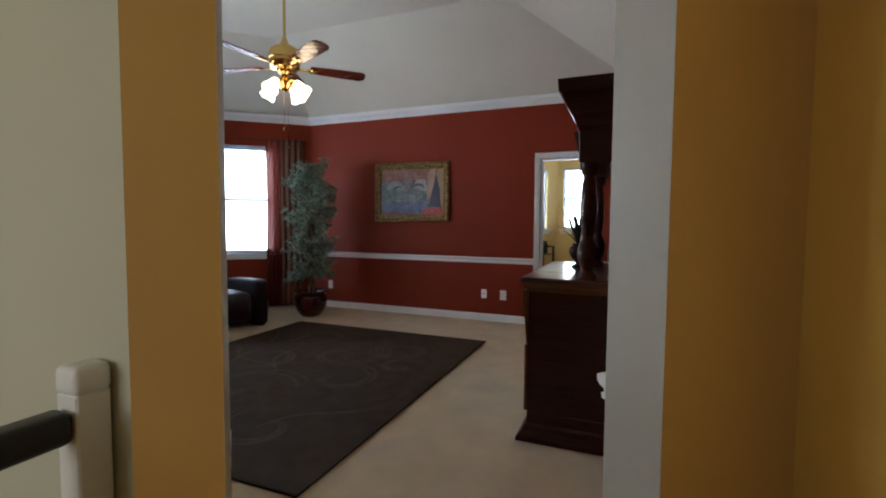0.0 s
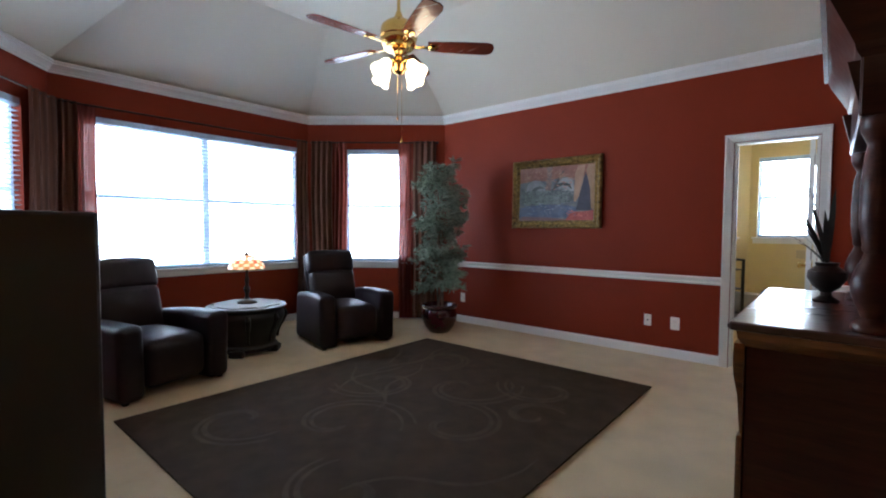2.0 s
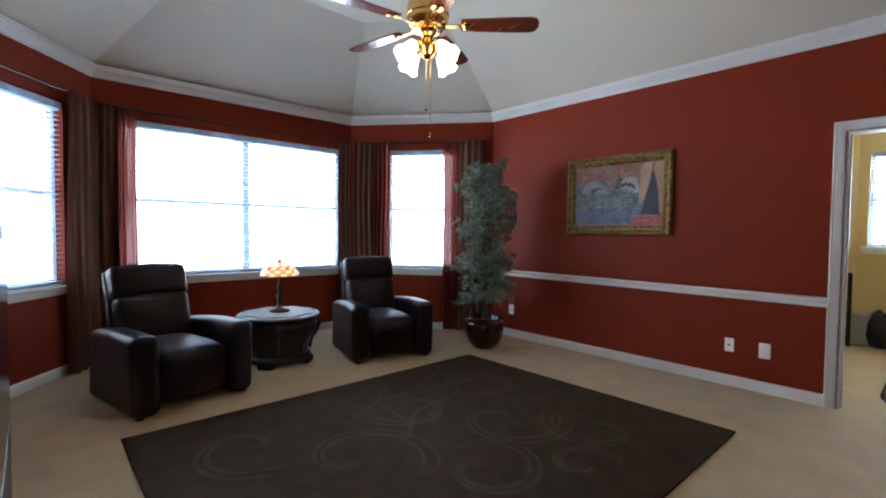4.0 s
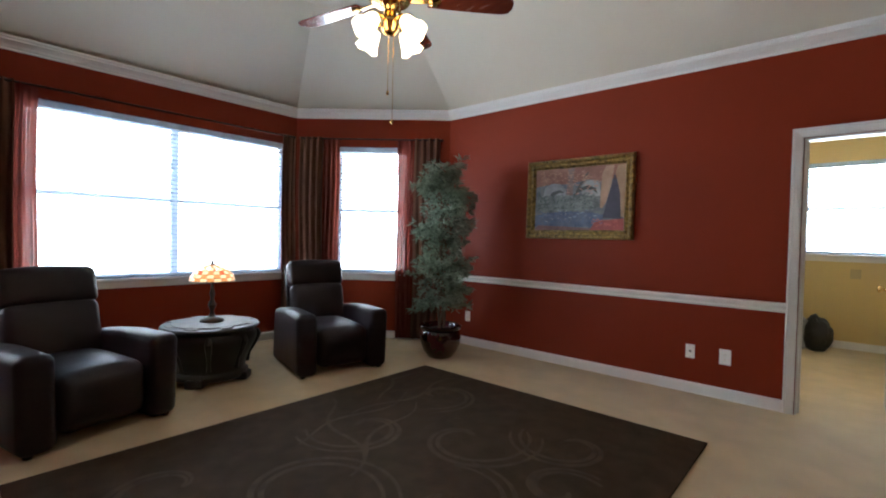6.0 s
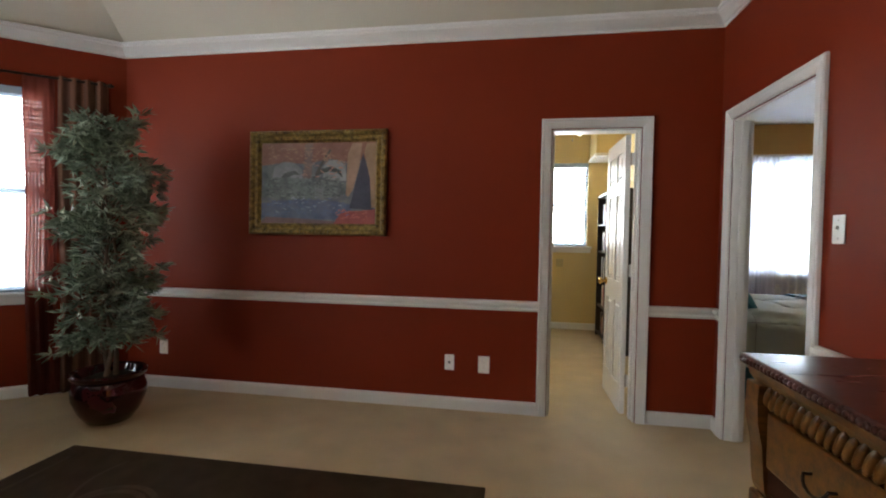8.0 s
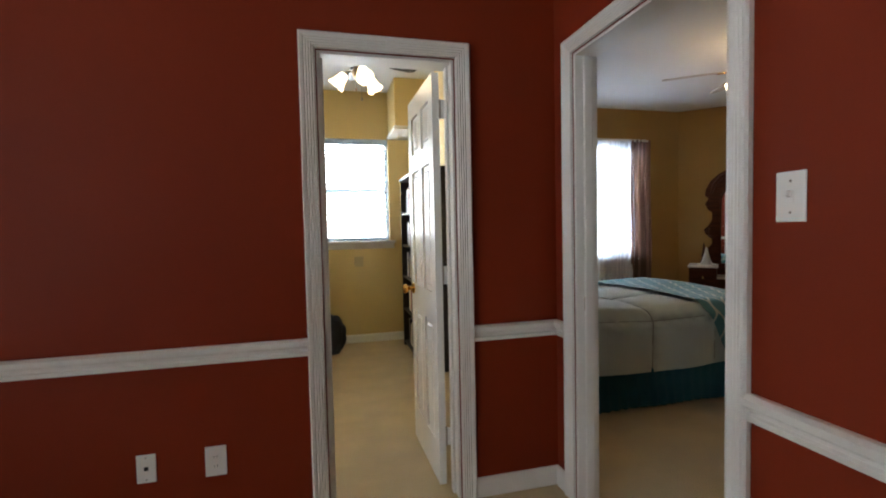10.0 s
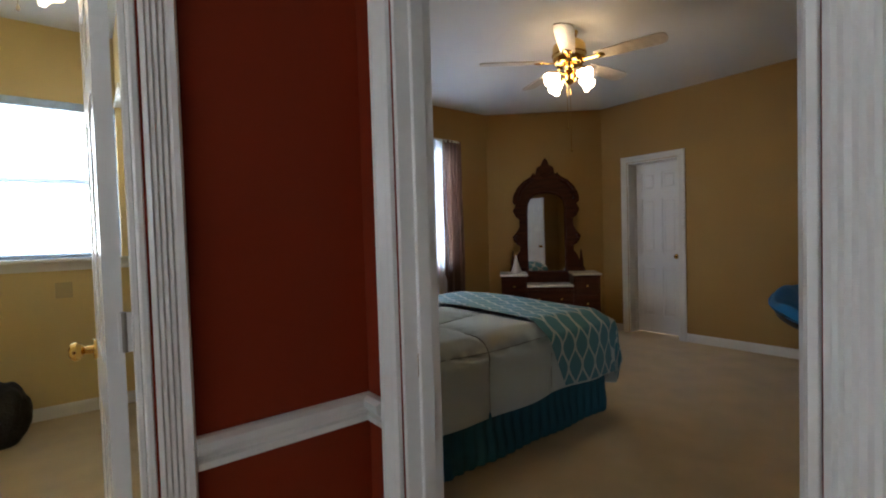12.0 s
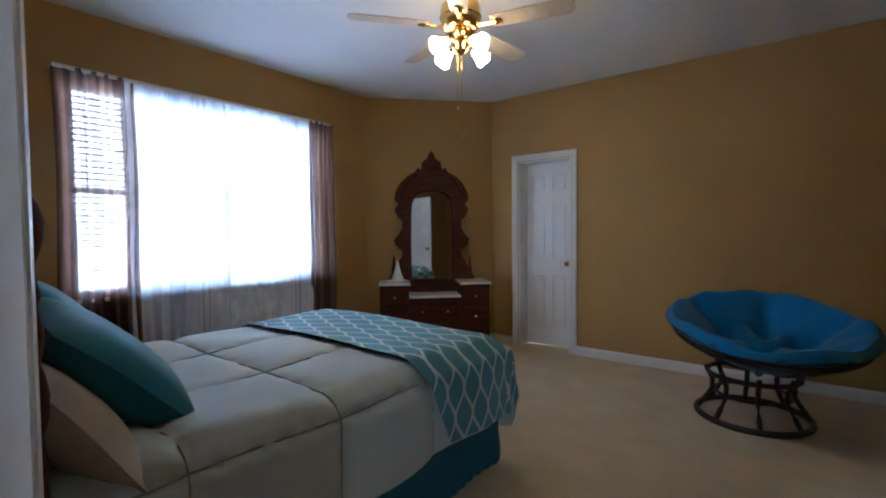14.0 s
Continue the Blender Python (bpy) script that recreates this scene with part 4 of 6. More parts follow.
# ---- potted tree ----
def potted_tree(loc):
    pot_ = thing("plant_pot", "glossy burgundy glazed ceramic plant pot on carpet", "plant pot", pose(*loc, 0))
    part("bowl", lathe([(0.11, 0.0), (0.13, 0.01), (0.18, 0.08), (0.214, 0.17), (0.217, 0.22), (0.2, 0.275), (0.19, 0.29), (0.2, 0.30), (0.218, 0.315), (0.223, 0.335), (0.212, 0.345), (0.195, 0.335), (0.184, 0.30), (0.17, 0.27)], 36), GLAZE, pot_, "", True)
    part("soil", lathe([(0.16, 0.262), (0.165, 0.29), (0.12, 0.305), (0.03, 0.31)], 24), SOIL, pot_, "", True)
    tree = thing("ficus_tree", "slender grey-green artificial ficus tree in a pot", "tree", pose(*loc, 0.3))
    r = random.Random(5)
    limbs = bmesh.new()
    tips = []
    tr = bmesh.new()
    for k in range(3):
        a = 2.1 * k + 0.4
        pts = [(0.035 * math.cos(a + 0.9 * i) + 0.012 * math.sin(1.7 * i), 0.035 * math.sin(a + 0.9 * i), 0.17 * i - 0.02) for i in range(10)]
        tube(pts, [0.016 - 0.0012 * i for i in range(10)], 8, bm=tr)
    part("trunk", tr, BARK, tree, "twisted slim trunks", True)
    for i in range(120):
        z = 0.2 + 1.48 * (i / 119) ** 0.95
        a = r.uniform(0, 6.283)
        reach = (0.285 if z > 0.5 else 0.22 + 0.1 * z) * (1.0 - 0.35 * max(0, (z - 1.4) / 0.3)) * r.uniform(0.55, 1.12)
        reach *= 1.0 - 0.2 * math.exp(-((z - 0.86) / 0.09) ** 2)
        start = Vector((0.02 * math.cos(a), 0.02 * math.sin(a), z - 0.06))
        end = Vector((reach * math.cos(a), reach * math.sin(a), z + r.uniform(-0.05, 0.1)))
        mid = (start + end) / 2 + Vector((0, 0, 0.05))
        tube([start, mid, end], [0.005, 0.003, 0.0015], 5, bm=limbs)
        tips.append((start, mid, end))
    part("branchwork", limbs, BARK, tree)
    lv = bmesh.new()
    for start, mid, end in tips:
        for k in range(60):
            if k % 10 == 0:
                t = 1.0 if k == 0 else r.uniform(0.3, 1.0)
                hub = start.lerp(mid, t * 2) if t < 0.5 else mid.lerp(end, t * 2 - 1)
                hub = hub + Vector((r.gauss(0, 0.035), r.gauss(0, 0.035), r.gauss(0, 0.035)))
            p = hub + Vector((r.gauss(0, 0.006), r.gauss(0, 0.006), r.gauss(0, 0.006)))
            d = Vector((p.x, p.y, 0)).normalized() * 0.55 + Vector((r.gauss(0, 0.6), r.gauss(0, 0.6), r.uniform(-0.7, 0.6)))
            d.normalize()
            s = d.cross(Vector((r.gauss(0, 1), r.gauss(0, 1), r.gauss(0, 1)))).normalized()
            n_ = d.cross(s)
            ln, wd = r.uniform(0.055, 0.105), r.uniform(0.007, 0.0125)
            v0, v1, v2, v3 = (lv.verts.new(q) for q in (p, p + d * ln * 0.45 + s * wd + n_ * 0.004, p + d * ln - n_ * 0.006, p + d * ln * 0.45 - s * wd + n_ * 0.004))
            vm = lv.verts.new(p + d * ln * 0.45 - n_ * 0.002)
            lv.faces.new((v0, v1, vm)), lv.faces.new((v1, v2, vm)), lv.faces.new((v2, v3, vm)), lv.faces.new((v3, v0, vm))
    me = bpy.data.meshes.new("crown")
    lv.to_mesh(me), lv.free()
    me.materials.append(LEAF)
    crown_ob = new("crown", me)
    crown_ob.parent = tree
    return tree


potted_tree((-3.12, 6.54))

# ---- painting and wall plates ----
PX0, PX1, PZ0, PZ1 = -2.484, -1.378, 1.278, 2.077
pic = thing("painting", "gilt framed painting hanging on the red wall", "painting", pose((PX0 + PX1) / 2, 7.198, (PZ0 + PZ1) / 2, 1.2, 0, 180))
pw, ph_ = (PX1 - PX0) / 2, (PZ1 - PZ0) / 2
FR = [(0.0, 0.0), (0.0, 0.03), (-0.012, 0.045), (-0.03, 0.042), (-0.045, 0.026), (-0.06, 0.03), (-0.072, 0.034), (-0.085, 0.018), (-0.09, 0.012), (-0.09, 0.0)]
part("frame", sweep([(-pw, -ph_), (-pw, ph_), (pw, ph_), (pw, -ph_)], FR, True, at=lambda x, y, h: (x, h, y)), GILT, pic, "carved antique gilt frame", False)
beads = bmesh.new()
for k in range(34):
    for x, z in ((-pw + 0.02 + k * (2 * pw - 0.04) / 33, ph_ - 0.018), (-pw + 0.02 + k * (2 * pw - 0.04) / 33, -ph_ + 0.018)):
        lathe([(0.004, 0), (0.012, 0.006), (0.006, 0.012)], 6, bm=beads, m=pose(x, 0.04, z, -90))
    if k < 24:
        for x in (-pw + 0.018, pw - 0.018):
            lathe([(0.004, 0), (0.012, 0.006), (0.006, 0.012)], 6, bm=beads, m=pose(x, 0.04, -ph_ + 0.03 + k * (2 * ph_ - 0.06) / 23, -90))
part("bead_moulding", beads, GILT, pic)
cw, ch = pw - 0.085, ph_ - 0.085


def pigment(name, c, second):
    return paint(name, c, 0.45, scale=9, grain=38, bump=0.3, second=second, depth=0.002)


canvas = part("canvas", box(-cw, cw, 0.004, 0.01, -ch, ch), pigment("blue grey pigment", (0.05, 0.07, 0.1), (0.2, 0.19, 0.18)), pic, "dim landscape canvas in blue and orange")
LAYERS = [
    ("sky", [(-1, 0.42), (-1, 1), (1, 1), (1, 0.6), (0.55, 0.5), (0.2, 0.58), (-0.2, 0.46), (-0.6, 0.5)], (0.17, 0.055, 0.03), (0.3, 0.14, 0.09)),
    ("arch", [(-0.8, 0.08), (-0.76, 0.4), (-0.6, 0.52), (-0.42, 0.5), (-0.28, 0.34), (-0.26, 0.1)], (0.14, 0.15, 0.15), (0.3, 0.3, 0.3)),
    ("arch", [(0.1, 0.02), (0.1, 0.4), (0.2, 0.54), (0.34, 0.56), (0.48, 0.42), (0.5, 0.05)], (0.2, 0.21, 0.2), (0.38, 0.39, 0.37)),
    ("column", [(-0.24, 0.1), (-0.22, 0.95), (-0.08, 0.97), (-0.1, 0.1)], (0.13, 0.07, 0.055), (0.26, 0.17, 0.14)),
    ("palm", [(-0.08, 0.16), (0.06, 0.34), (0.24, 0.4), (0.4, 0.3), (0.44, 0.12), (0.34, 0.24), (0.2, 0.28), (0.04, 0.2)], (0.012, 0.018, 0.014), (0.05, 0.055, 0.045)),
    ("palm", [(-0.68, 0.05), (-0.58, 0.24), (-0.4, 0.3), (-0.3, 0.2), (-0.42, 0.2), (-0.56, 0.1)], (0.02, 0.026, 0.022), (0.07, 0.08, 0.07)),
    ("reed", [(-0.08, 0.1), (0.02, 0.4), (0.2, 0.8), (0.24, 0.8), (0.06, 0.36), (-0.02, 0.08)], (0.02, 0.02, 0.016), (0.09, 0.07, 0.05)),
    ("foliage", [(-0.98, -0.35), (-0.92, 0.3), (-0.78, 0.1), (-0.5, 0.14), (-0.2, 0.1), (0.1, 0.12), (0.5, 0.0), (0.5, -0.3), (-0.3, -0.45)], (0.045, 0.06, 0.055), (0.2, 0.22, 0.21)),
    ("pool", [(-0.98, -0.86), (-0.98, -0.5), (-0.3, -0.4), (0.3, -0.44), (0.66, -0.55), (0.4, -0.9)], (0.03, 0.05, 0.115), (0.12, 0.14, 0.21)),
    ("drapery", [(0.5, -0.3), (0.52, 0.7), (0.6, 0.95), (0.76, 0.95), (0.72, 0.4), (0.62, -0.15), (0.54, -0.34)], (0.3, 0.16, 0.09), (0.45, 0.28, 0.18)),
    ("tent_opening", [(0.56, -0.62), (0.68, 0.1), (0.78, 0.7), (0.86, 0.3), (0.95, -0.2), (0.96, -0.66)], (0.014, 0.014, 0.03), (0.05, 0.04, 0.07)),
    ("drapery", [(0.93, -0.6), (0.9, 0.1), (0.8, 0.72), (0.84, 0.95), (1, 0.95), (1, -0.6)], (0.26, 0.15, 0.08), (0.38, 0.24, 0.14)),
    ("ground", [(0.3, -0.98), (0.42, -0.72), (1, -0.64), (1, -1), (0.3, -1)], (0.24, 0.03, 0.025), (0.36, 0.07, 0.05)),
    ("ground", [(-1, -1), (-0.9, -0.84), (-0.2, -0.88), (0.3, -0.94), (0.3, -1)], (0.11, 0.05, 0.05), (0.2, 0.1, 0.1)),
]
for i, (n_, o, c, s) in enumerate(LAYERS):
    part(n_, prism([(-x * cw, z * ch) for x, z in o], 0.0105 + 0.0001 * i, 0.0112 + 0.0004 * i), pigment("pigment " + n_, c, s), canvas)
STROKES = (((-0.95, 0.5, -0.35, 0.15, 150), (0.03, 0.045, 0.04)), ((-0.95, 0.5, -0.4, 0.2, 70), (0.17, 0.19, 0.18)), ((-0.95, 0.6, -0.85, -0.4, 90), (0.05, 0.085, 0.17)),
           ((-0.9, 0.45, -0.8, -0.35, 26), (0.24, 0.26, 0.3)), ((-0.95, 0.55, 0.5, 0.95, 70), (0.34, 0.17, 0.1)), ((-0.3, 0.5, 0.1, 0.5, 26), (0.42, 0.2, 0.15)), ((0.35, 0.95, -0.95, -0.7, 34), (0.42, 0.09, 0.06)))
rs_ = random.Random(77)
for (u0, u1, v0, v1, count), tint in STROKES:
    bm = bmesh.new()
    for k in range(count):
        x, z, a = rs_.uniform(u0, u1), rs_.uniform(v0, v1), rs_.uniform(-0.6, 0.6)
        ln, th = rs_.uniform(0.012, 0.034), rs_.uniform(0.003, 0.007)
        box(-ln / 2, ln / 2, 0, 0.0025 + 0.001 * rs_.random(), -th / 2, th / 2, bm=bm, m=pose(-x * (cw - 0.03), 0.0165, z * (ch - 0.02), 0, math.degrees(a), 0))
    tagged(part("brushwork", bm, pigment("stroke pigment", tint, [min(1, c * 1.5) for c in tint]), canvas), "loose dabs of paint", kind="stuff")


def plate(name, m, label, w=0.075, h=0.12, kind="outlet", material=None):
    """A wall plate; local y points out of the wall."""
    top = thing(name, label, name.replace("_", " "), m)
    part("plate", box(-w / 2, w / 2, 0.0005, 0.006, -h / 2, h / 2, 0.003, 2), material or PLASTIC, top)
    if kind == "outlet":
        for z in (-0.02, 0.02):
            sock = part("socket", lathe([(0.016, 0), (0.016, 0.002), (0.014, 0.0025)], 16, m=pose(0, 0.0055, z, -90)), PLASTIC, top)
            for x in (-0.006, 0.006):
                part("slot", box(x - 0.001, x + 0.001, 0.0078, 0.0085, z - 0.004, z + 0.004), BLACKP, sock)
    elif kind == "switch":
        part("bezel", box(-0.008, 0.008, 0.006, 0.0075, -0.016, 0.016, 0.0006), PLASTIC, top)
        part("toggle", box(-0.005, 0.005, 0.006, 0.018, -0.004, 0.011, 0.002, m=pose(0, 0, 0, 18)), PLASTIC, top, "small white toggle lever")
        for z in (-0.038, 0.038):
            part("screw", lathe([(0.0035, 0), (0.003, 0.0012)], 10, m=pose(0, 0.006, z, -90)), PEWTER, top)
    elif kind == "jack":
        part("jack", box(-0.008, 0.008, 0.005, 0.0075, -0.008, 0.008, 0.001), BLACKP, top)
        for z in (-0.045, 0.045):
            part("screw", lathe([(0.0035, 0), (0.003, 0.0012)], 10, m=pose(0, 0.006, z, -90)), PEWTER, top)
    return top


plate("wall_outlet", pose(-3.27, 7.2, 0.338, 0, 0, 180), "white wall outlet low on the red wall")
plate("phone_jack", pose(-0.885, 7.2, 0.35, 0, 0, 180), "white jack plate low on the red wall", 0.07, 0.115, "jack")
plate("wall_outlet", pose(-0.63, 7.2, 0.345, 0, 0, 180), "white wall outlet low on the red wall", 0.082, 0.125)
plate("light_switch", pose(0.93, 6.03, 1.342, 0, 0, 90), "white light switch on red wall beside a doorway", 0.074, 0.122, "switch")

# ---- hutch sideboard ----
HY0, HY1, HX0, HX1 = 4.13, 5.36, 0.275, 0.82
hutch = thing("hutch_sideboard", "dark carved cherry sideboard with columned hutch top", "sideboard", pose(0, 0, 0))
body = part("body", box(HX0 + 0.03, HX1, HY0 + 0.03, HY1 - 0.03, 0.161, 0.90, 0.006), CHERRY, hutch)
FLARE = [(0.0, 0.16), (0.0, 0.10), (-0.014, 0.085), (-0.022, 0.06), (-0.05, 0.03), (-0.056, 0.004), (0.04, 0.004), (0.04, 0.16)]
base_path = [(HX1, HY0 + 0.03), (HX0 + 0.03, HY0 + 0.03), (HX0 + 0.03, HY1 - 0.03), (HX1, HY1 - 0.03)]
part("plinth", sweep(base_path, [(-a if False else a, b) for a, b in [(-o, h) for o, h in FLARE]][::-1]), CHERRY, hutch, "flared ogee base")
part("neck_moulding", sweep(base_path, [(-0.03, 0.87), (0.0, 0.87), (0.012, 0.885), (0.02, 0.9), (0.024, 0.925), (-0.03, 0.925)]), HONEY, hutch)
part("top", box(HX0 - 0.015, HX1, HY0, HY1, 0.925, 0.955, 0.008, 3), TOPWOOD, hutch, "polished dark top")
gy = HY0 + 0.09
gb = bmesh.new()
bmesh.ops.create_uvsphere(gb, u_segments=10, v_segments=8, radius=1, matrix=pose(0, 0, 0, 24) @ Matrix.Diagonal((0.013, 0.011, 0.038, 1)))
gad = finish(gb, "gadroon", HONEY, True)
while gy < HY1 - 0.08:
    g_ = new("gadroon", gad)
    g_.parent = hutch
    g_.matrix_local = pose(HX0 + 0.022, gy, 0.852)
    gy += 0.029
bead_bm = bmesh.new()
bmesh.ops.create_uvsphere(bead_bm, u_segments=8, v_segments=6, radius=1, matrix=pose(0, 0, 0, 30) @ Matrix.Diagonal((0.007, 0.0105, 0.0095, 1)))
bead_me = finish(bead_bm, "edge_bead", CHERRY, True)
for k in range(64):
    e_ = new("edge_bead", bead_me)
    e_.parent = hutch
    e_.matrix_local = pose(HX0 - 0.015, HY0 + 0.015 + k * 0.019, 0.939)
for k in range(2):
    y0 = HY0 + 0.11 + k * 0.525
    part("drawer_front", box(HX0 + 0.012, HX0 + 0.03, y0, y0 + 0.485, 0.66, 0.815, 0.006, 2), HONEY, hutch, "honey veneered drawer front")
    dr = part("cabinet_door", box(HX0 + 0.014, HX0 + 0.03, y0, y0 + 0.485, 0.19, 0.585, 0.006, 2), HONEY, hutch, "honey veneered door")
    part("door_field", box(HX0 + 0.008, HX0 + 0.0135, y0 + 0.06, y0 + 0.425, 0.25, 0.575, 0.003), CHERRY, dr)
    part("handle", tube([(HX0 + 0.012, y0 + 0.2, 0.745)] + [(HX0 - 0.006 - 0.008 * math.sin(math.pi * i / 10), y0 + 0.243 - 0.043 * math.cos(math.pi * i / 10), 0.745 - 0.03 * math.sin(math.pi * i / 10)) for i in range(11)] + [(HX0 + 0.012, y0 + 0.286, 0.745)], 0.004, 8), BRONZE, hutch, "dark bronze bail handle", True)
    part("handle", lathe([(0.018, 0), (0.016, 0.006), (0.008, 0.018), (0.014, 0.03), (0.006, 0.036)], 12, m=pose(HX0 + 0.012, y0 + (0.43 if k == 0 else 0.055), 0.43, 0, -90)), BRONZE, hutch, "", True)
for y in (HY0 + 0.055, HY1 - 0.055):
    corb = [(0.0, 0.88), (-0.05, 0.88), (-0.055, 0.83), (-0.05, 0.77), (-0.028, 0.70), (-0.02, 0.63), (-0.012, 0.58), (0.0, 0.56)]
    part("corner_scroll", prism([(HX0 + 0.03 + 0.6 * x, z) for x, z in corb], y - 0.035, y + 0.035), HONEY, hutch, "carved corner scroll")
    part("pilaster", box(HX0 + 0.012, HX0 + 0.03, y - 0.03, y + 0.03, 0.17, 0.56, 0.004), HONEY, hutch)
UX, UY1 = 0.565, 5.10
part("back_panel", box(HX1 - 0.03, HX1 - 0.008, HY0 + 0.14, UY1 - 0.11, 0.955, 1.62), CHERRY, hutch)
part("back_mirror", box(HX1 - 0.036, HX1 - 0.031, HY0 + 0.2, UY1 - 0.17, 1.02, 1.56), MIRROR, hutch, "hutch mirror")
COL = [(0.05, 0.0), (0.054, 0.012), (0.05, 0.028), (0.03, 0.045), (0.034, 0.06), (0.046, 0.085), (0.056, 0.12), (0.058, 0.15), (0.048, 0.19), (0.034, 0.22), (0.028, 0.24), (0.034, 0.25), (0.034, 0.27), (0.042, 0.32), (0.044, 0.42), (0.038, 0.53), (0.03, 0.565), (0.036, 0.58), (0.046, 0.60), (0.05, 0.62), (0.05, 0.645)]
for x in (UX + 0.055, HX1 - 0.06):
    for y in (HY0 + 0.085, UY1 - 0.055):
        part("column", lathe([(r * (1 if x < 0.7 else 0.6), z) for r, z in COL], 20, m=pose(x, y, 0.955)), CHERRY, hutch, "turned baluster column", True)
part("frieze", box(UX, HX1, HY0 + 0.03, UY1, 1.60, 1.79, 0.006), CHERRY, hutch)
CORN = [(-0.05, 1.77), (0.0, 1.77), (0.012, 1.79), (0.016, 1.81), (0.03, 1.84), (0.05, 1.88), (0.075, 1.93), (0.085, 1.96), (0.1, 1.965), (0.105, 2.03), (-0.05, 2.03)]
part("cornice", sweep([(HX1, HY0 + 0.03), (UX, HY0 + 0.03), (UX, UY1), (HX1, UY1)], CORN), CHERRY, hutch, "deep flared cornice")
part("cornice_top", box(UX - 0.02, HX1, HY0 + 0.05, UY1 - 0.02, 1.98, 2.025), CHERRY, hutch)
for y in (HY0 + 0.085, UY1 - 0.055):
    part("bracket", prism([(UX + 0.01, 1.6), (UX - 0.03, 1.77), (UX + 0.01, 1.77)], y - 0.03, y + 0.03), CHERRY, hutch, "carved bracket")

vase = thing("vase_of_leaves", "dark urn with spiky dried leaves on the sideboard", "vase", pose(0.505, 4.9, 0.955) @ Matrix.Scale(0.95, 4))
part("urn", lathe([(0.045, 0.0), (0.05, 0.01), (0.022, 0.03), (0.02, 0.045), (0.05, 0.07), (0.072, 0.11), (0.07, 0.14), (0.04, 0.165), (0.045, 0.18), (0.03, 0.18)], 24), BRONZE, vase, "", True)
for k in range(11):
    r_ = random.Random(40 + k)
    a, ln, reach = math.pi + r_.uniform(-1.9, 1.9), r_.uniform(0.12, 0.62), r_.uniform(0.08, 0.17)
    def leaf(u, v, a=a, ln=ln, reach=reach):
        out, up = 0.015 + reach * u ** 1.3, ln * (u - 0.25 * u * u)
        w_ = 0.012 * math.sin(math.pi * min(0.99, 0.1 + 0.9 * u)) * (v - 0.5) * 2
        return (out * math.cos(a) - w_ * math.sin(a), out * math.sin(a) + w_ * math.cos(a), 0.17 + up + 0.004 * abs(v - 0.5))
    part("leaf", grid(10, 2, leaf, thick=0.0015), DARKLEAF, vase)

# ---- television ----
tv = thing("television", "large black floor-standing rear-projection television cabinet", "television", pose(0, 0, 0))
part("cabinet", box(-2.36, -1.075, 2.22, 2.69, 0.09, 1.305, 0.012, 2), BLACKP, tv)
part("screen", box(-2.28, -1.155, 2.687, 2.701, 0.50, 1.24, 0.006, 2), SCREEN, tv, "dark glass screen")
part("speaker_grille", box(-2.30, -1.135, 2.687, 2.70, 0.14, 0.46, 0.004), EBONY, tv)
part("base", box(-2.38, -1.055, 2.20, 2.715, 0.0, 0.092, 0.01, 2), BLACKP, tv)


# ---- bedroom ----
BX, BN, BS = 5.51, 10.36, 4.9
BD0, BD1 = 8.437, 9.041
BWX0, BWX1, BWZ0, BWZ1 = 1.84, 3.84, 0.85, 2.33
wall("wall_bedroom_west", (1.04, BN), (1.04, 7.32), OFF_H, TAN, YELLOW, "tan painted bedroom wall", thick=0.11, ext=(0.09, 0))
wall("wall_bedroom_north", (4.444, BN), (1.04, BN), BED_H, TAN, CREAM, "tan bedroom wall with a wide window", openings=[(4.444 - BWX1, 4.444 - BWX0, BWZ0, BWZ1)], ext=(0.05, 0.0))
wall("wall_bedroom_corner", (BX, 9.38), (4.444, BN), BED_H, TAN, CREAM, "tan painted angled corner wall", ext=(0.05, 0.05))
wall("wall_bedroom_east", (BX, BS), (BX, 9.38), BED_H, TAN, CREAM, "tan bedroom wall with a white door", openings=[(BD0 - BS, BD1 - BS, -0.001, DH)], ext=(0.12, 0.05), thick=0.2)
wall("wall_bedroom_south", (1.04, BS), (BX, BS), BED_H, TAN, CREAM, "plain tan bedroom wall")
solid("ceiling_bedroom", box(1.032, 5.7, BS - 0.1, 10.5, BED_H, BED_H + 0.08), CEIL_B, "flat white bedroom ceiling", "ceiling", "structure")
solid("baseboard", sweep([(1.04, BS), (BX, BS), (BX, BD0 - CAS)], BASE), TRIM, "white moulded baseboard above the carpet", "baseboard", "structure")
solid("baseboard", sweep([(BX, BD1 + CAS), (BX, 9.38), (4.444, BN), (1.04, BN), (1.04, D2Y1 + CAS)], BASE), TRIM, "white moulded baseboard above the carpet", "baseboard", "structure")
door_frame("door_3", (BX, BD0), (BX, BD1), 0.2, DH, "white casing round a closed bedroom door")
panel_door("closet_door", (BX + 0.162, BD1 - 0.016), -90.0, 0.572, "white six-panel door, closed, with brass knob")
window("window_4", (BWX1, BN), (BWX0, BN), BWZ0, BWZ1, "wide white double sash window behind sheer curtains", 2, radiance=WIN_BED, colour=(0.78, 0.88, 1.0))
m_rod = thing("curtain_rod", "white curtain rod above the bedroom window", "curtain rod", pose(0, 0, 0))
part("bar", tube([(1.74, BN - 0.07, 2.36), (3.92, BN - 0.07, 2.36)], 0.01, 8), TRIM, m_rod)
part("valance_board", box(1.76, 3.90, BN - 0.05, BN - 0.001, 2.345, 2.385, 0.004), TRIM, m_rod)
for x in (1.75, 3.9):
    part("bracket", box(x - 0.01, x + 0.01, BN - 0.085, BN - 0.001, 2.35, 2.37, 0.002), TRIM, m_rod)
GB = "bedroom curtains"
